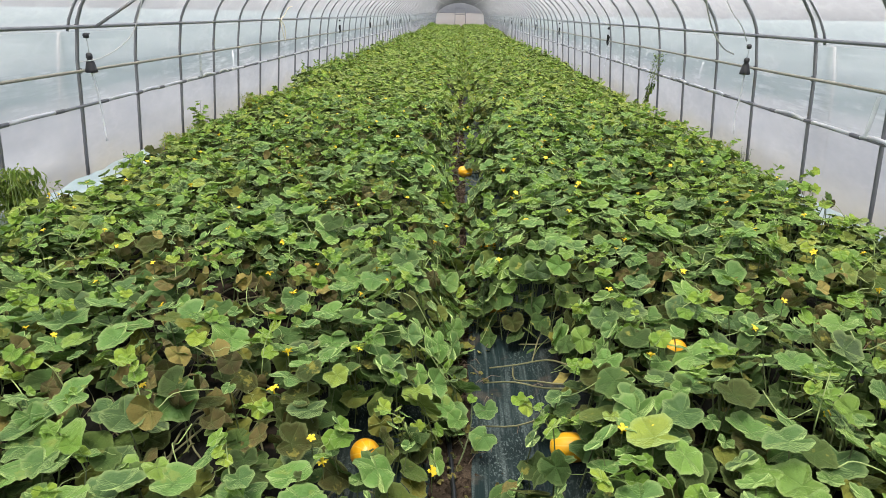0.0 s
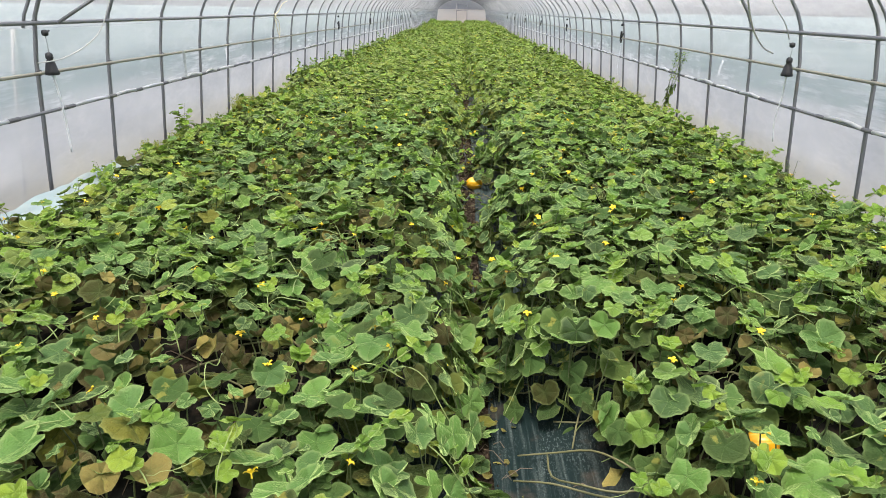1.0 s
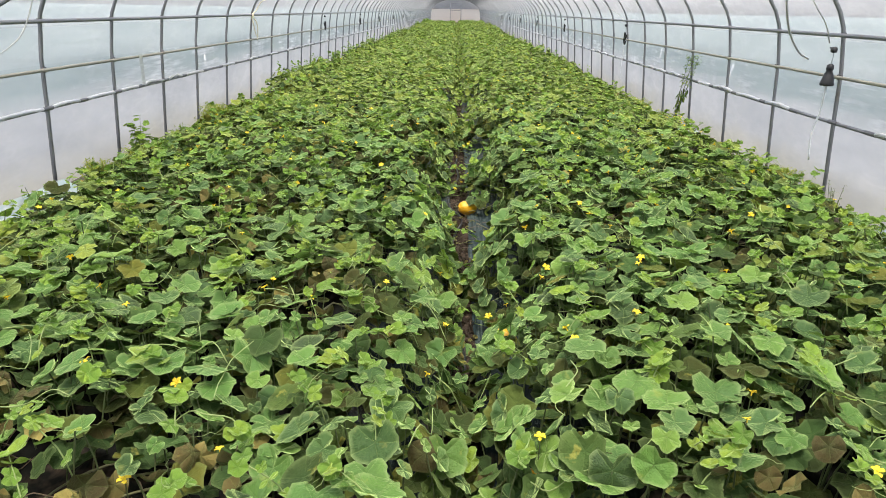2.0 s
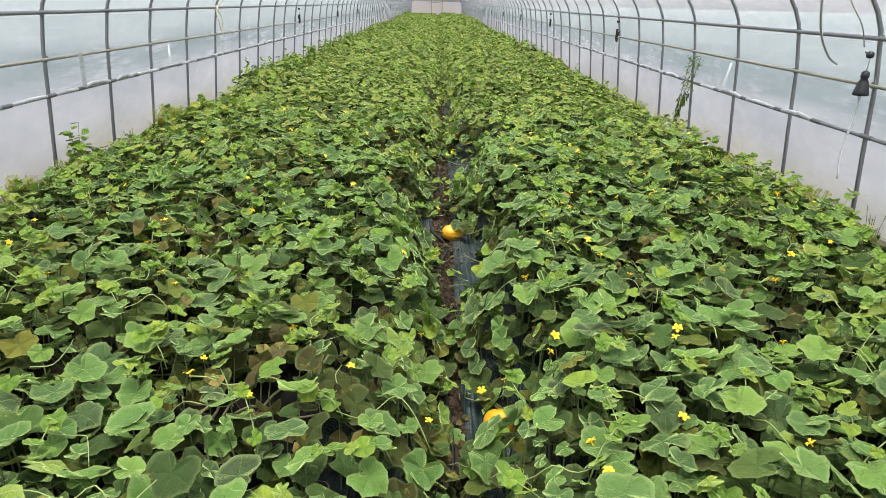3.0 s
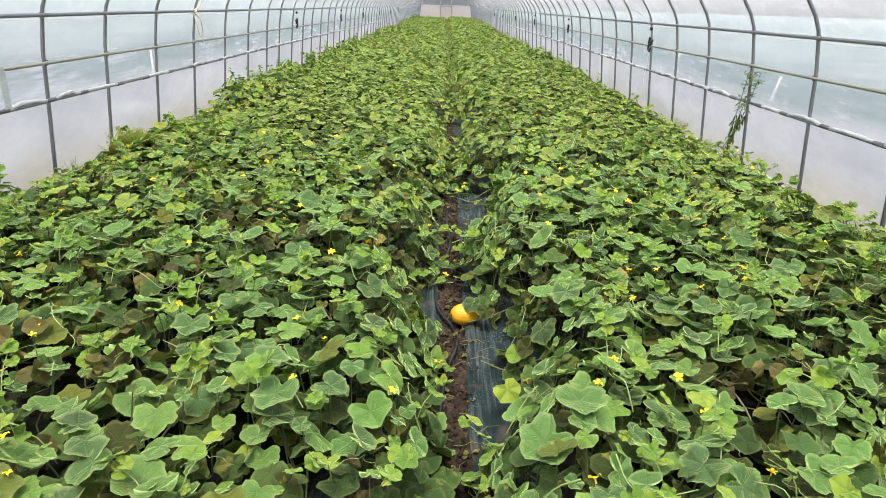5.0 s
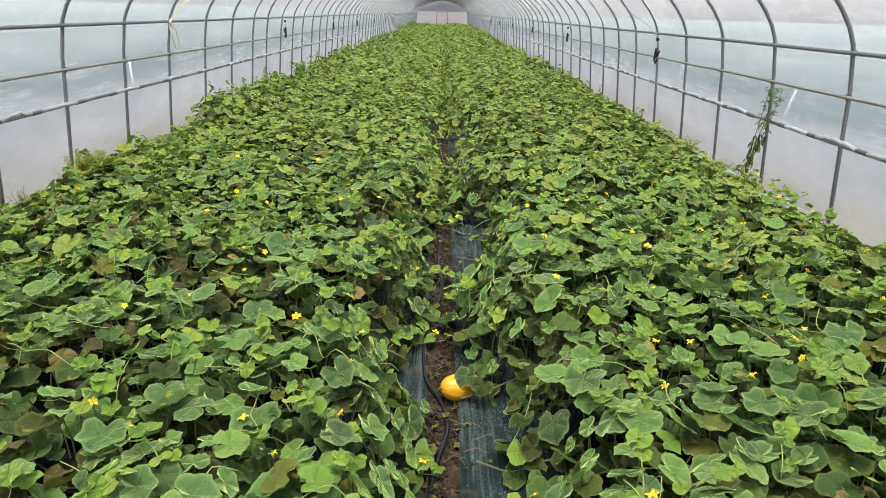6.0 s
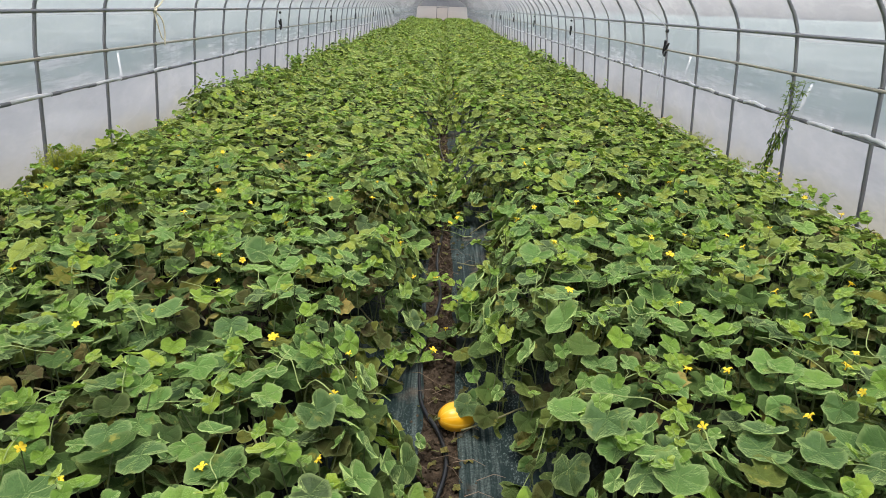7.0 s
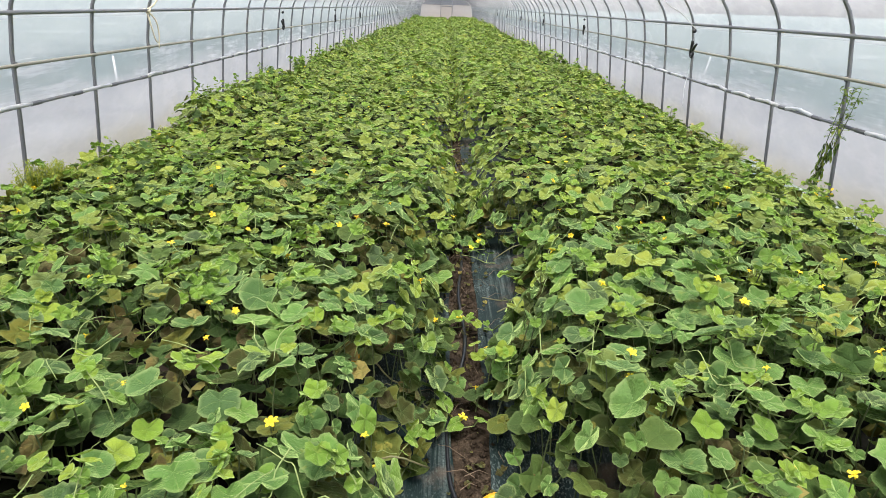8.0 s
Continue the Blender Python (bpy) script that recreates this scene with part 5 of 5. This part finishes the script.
# ---- fittings on the hoops ----


def hanging_weight(side, y, bell):
    """Black knob with a cord and a black rubber weight, tied beside a hoop."""
    x = side * (HALF - 0.11)
    text = "black rubber bell weight on a cord hanging from a knob" if bell else "black curled rubber strap hanging from a knob on a hoop"
    w = empty("hanging_weight", x, y, 1.23, text, "weight", "black weights on the hoops")
    part("knob", Soup().lathe([(0.004, -0.02), (0.018, -0.016), (0.022, 0.0), (0.018, 0.014), (0.006, 0.02)], 12).tube([(0, 0, 0), (0, 0.05, 0.012)], 0.007, 0.005).mesh("knob", BLACK), w, at=pose(0, 0, -0.03 if bell and side > 0 else 0))
    part("cord", Soup().tube([(0, 0, -0.01), (0.004, 0, -0.07), (0, 0, -0.15)], 0.0025, sides=5).mesh("cord", CORD), w)
    if bell:
        part("bell", Soup().lathe([(0.010, -0.12), (0.022, -0.13), (0.024, -0.155), (0.018, -0.165), (0.030, -0.19), (0.040, -0.235), (0.046, -0.255), (0.040, -0.262), (0.01, -0.25)], 16).mesh("bell", BLACK), w)
    else:
        for pts in ([(0, 0, -0.10), (0.0, 0.01, -0.15), (0, 0.02, -0.20), (0, -0.02, -0.225), (0, -0.05, -0.19)], [(0, -0.02, -0.17), (0, -0.06, -0.14), (0, -0.09, -0.12)]):
            part("strap", Soup().tube(curve_points(pts, 5), 0.013, 0.008, 8).mesh("strap", BLACK), w, at=Matrix.Translation((0, 0, 0.03)) @ Matrix.Scale(1.3, 4))
    r = random.Random(int(y * 10))
    a = r.uniform(0.02, 0.09)
    pts = curve_points([(0, 0, -0.25), (0.01, a * 0.4, -0.42), (0, a, -0.60), (0.01, a * 0.7, -0.78)], 5)
    base = Soup()
    for d in (-0.004, 0.004):
        base.tube([p + Vector((0, d, 0)) for p in pts], 0.006 if bell else 0.003, 0.004 if bell else 0.002, 5)
    part("tape", base.mesh("tape", WHITE), w, "pale plastic tape end hanging loose")


for side, ys in ((-1, (6.55, 17.0, 22.2, 26.9, 32.3, 37.8, 43.0)), (1, (7.51, 13.1, 18.8, 24.2, 29.7, 35.2, 40.6))):
    for y in ys:
        hanging_weight(side, y, y < 8)


def twine_knot(x, y, z):
    """Pale twine tied round a hoop with loose ends."""
    w = empty("twine", x, y, z, "pale yellow twine knotted round a hoop with loose ends", "twine")
    part("knot", Soup().tube([(0.03 * math.cos(k), 0.03 * math.sin(k), 0.01 * math.sin(3 * k)) for k in [0.5 * i for i in range(26)]], 0.010, sides=6).mesh("knot", STRING), w)
    for ctrl in ([(0, 0, 0), (0.05, 0.05, -0.08), (0.05, 0.09, -0.2), (0.04, 0.08, -0.33)], [(0, 0, 0), (0.03, -0.02, -0.1), (0.04, 0.02, -0.24), (0.05, 0.06, -0.28)],
                 [(0, 0, 0), (0.06, 0.05, 0.06), (0.10, 0.14, 0.16), (0.16, 0.2, 0.2)]):
        part("end", Soup().tube(curve_points(ctrl, 5), 0.009, 0.006, 5).mesh("twine_end", STRING), w)


twine_knot(-HALF + 0.04, 12.17, 1.29)


def strap(side, y, lean, half, mat):
    """White plastic tie between the middle rail and the roll-up pipe."""
    s = Soup()
    x0, x1 = side * (HALF - 0.035), side * (HALF - 0.02)
    pts = []
    for i in range(8):
        f = i / 7
        for d, o in ((-half, 0.0), (half, 0.002)):
            pts.append((x0 + (x1 - x0) * f + side * o, y + lean * f + d, 0.995 - 0.265 * f))
    s.grid(pts, 8, 2)
    for i in range(8):
        s.v.append(s.v[2 * i] - Vector((side * 0.003, 0, 0)))
        s.v.append(s.v[2 * i + 1] - Vector((side * 0.003, 0, 0)))
    for i in range(7):
        a = 16 + 2 * i
        s.f.append((a, a + 1, a + 3, a + 2))
    tagged(part("strap", s.mesh("strap", mat)), "white plastic strap tying the side film between two rails", "strap", "straps of the side film")


for side, y, lean in ((1, 5.72, 0.07), (-1, 8.85, 0.02)):
    strap(side, y, lean, *((0.035, SIDE_FILM) if y == 8.85 else (0.020, WHITE)))


def outside_stake(x, y, lean, h):
    """White stake that stands outside, seen through the clear strip of film."""
    me = Soup().tube([(0, 0, -0.05), (0, lean * 0.5, h / 2), (0, lean, h)], 0.016, 0.014, 8).mesh("stake", WHITE)
    tagged(part("stake", me, at=pose(x, y, 0.1)), "slim white stake standing in the earth outside the film", "stake", "stakes outside the tunnel")


outside_stake(-4.39, 14.90, -0.03, 0.56), outside_stake(4.10, 12.95, -0.3, 0.64), outside_stake(4.43, 17.45, -0.3, 0.62)


def cables():
    """Loose cords that hang from the roof hoops beside the weights."""
    for name, ctrl, r, mat, text in (
        ("cord", [(2.05, 7.3, 1.95), (2.345, 7.43, 1.535), (2.52, 7.51, 1.36), (2.62, 7.60, 1.24)], 0.004, CORD, "thin grey cord from the roof to a knob"),
        ("cable", [(1.98, 7.1, 1.85), (2.107, 7.256, 1.529), (2.28, 7.488, 1.317), (2.447, 7.644, 1.177), (2.62, 7.83, 1.12)], 0.007, CORD, "pale looped cable hanging from the roof"),
        ("cord", [(1.95, 13.2, 1.95), (2.277, 13.24, 1.534), (2.48, 13.2, 1.4), (2.615, 13.1, 1.25)], 0.004, CORD, "thin grey cord from the roof to a knob"),
        ("cable", [(-2.28, 7.0, 1.72), (-2.40, 6.91, 1.304), (-2.47, 6.80, 1.16), (-2.553, 6.60, 1.07), (-2.63, 6.45, 1.05)], 0.004, CORD, "white looped cable hanging beside a hoop"),
    ):
        tagged(part(name, Soup().tube(curve_points(ctrl, 6), r, sides=6).mesh(name, mat)), text, "cable")


cables()


def extra_hoop():
    """A second hoop close to another: its feet stand outside the film, its bow runs to the hoop beside it."""
    h = empty("outer_hoop", 0, 6.48, 0, "slim steel hoop beside another, its pale feet outside the film", "hoop")
    for sx in (-1, 1):
        foot = [(sx * x, -0.09 + 0.07 * z, z) for x, z in hoop_profile(0.075) if z < 1.3]
        part("post", Soup().tube(foot, 0.010, sides=8).mesh("outer_post", CORD), h)
    half = [(x, -0.02 + 0.07 * min((z - 1.2) / 0.6, 1), z) for x, z in hoop_profile(0.0) if z > 1.2]
    pts = half + [(-x, y, z) for x, y, z in reversed(half[:-1])]
    part("bow", Soup().tube(pts, 0.010, sides=8).mesh("outer_bow", STEEL), h)
    b = part("brace", Soup().tube([(-HALF + 0.09, 6.75, 1.29), (-2.25, 7.3, 1.68), (-1.6, 8.2, 2.05)], 0.012, sides=8).mesh("brace", STEEL))
    tagged(b, "slanting steel brace pipe under the roof hoops", "brace")


extra_hoop()
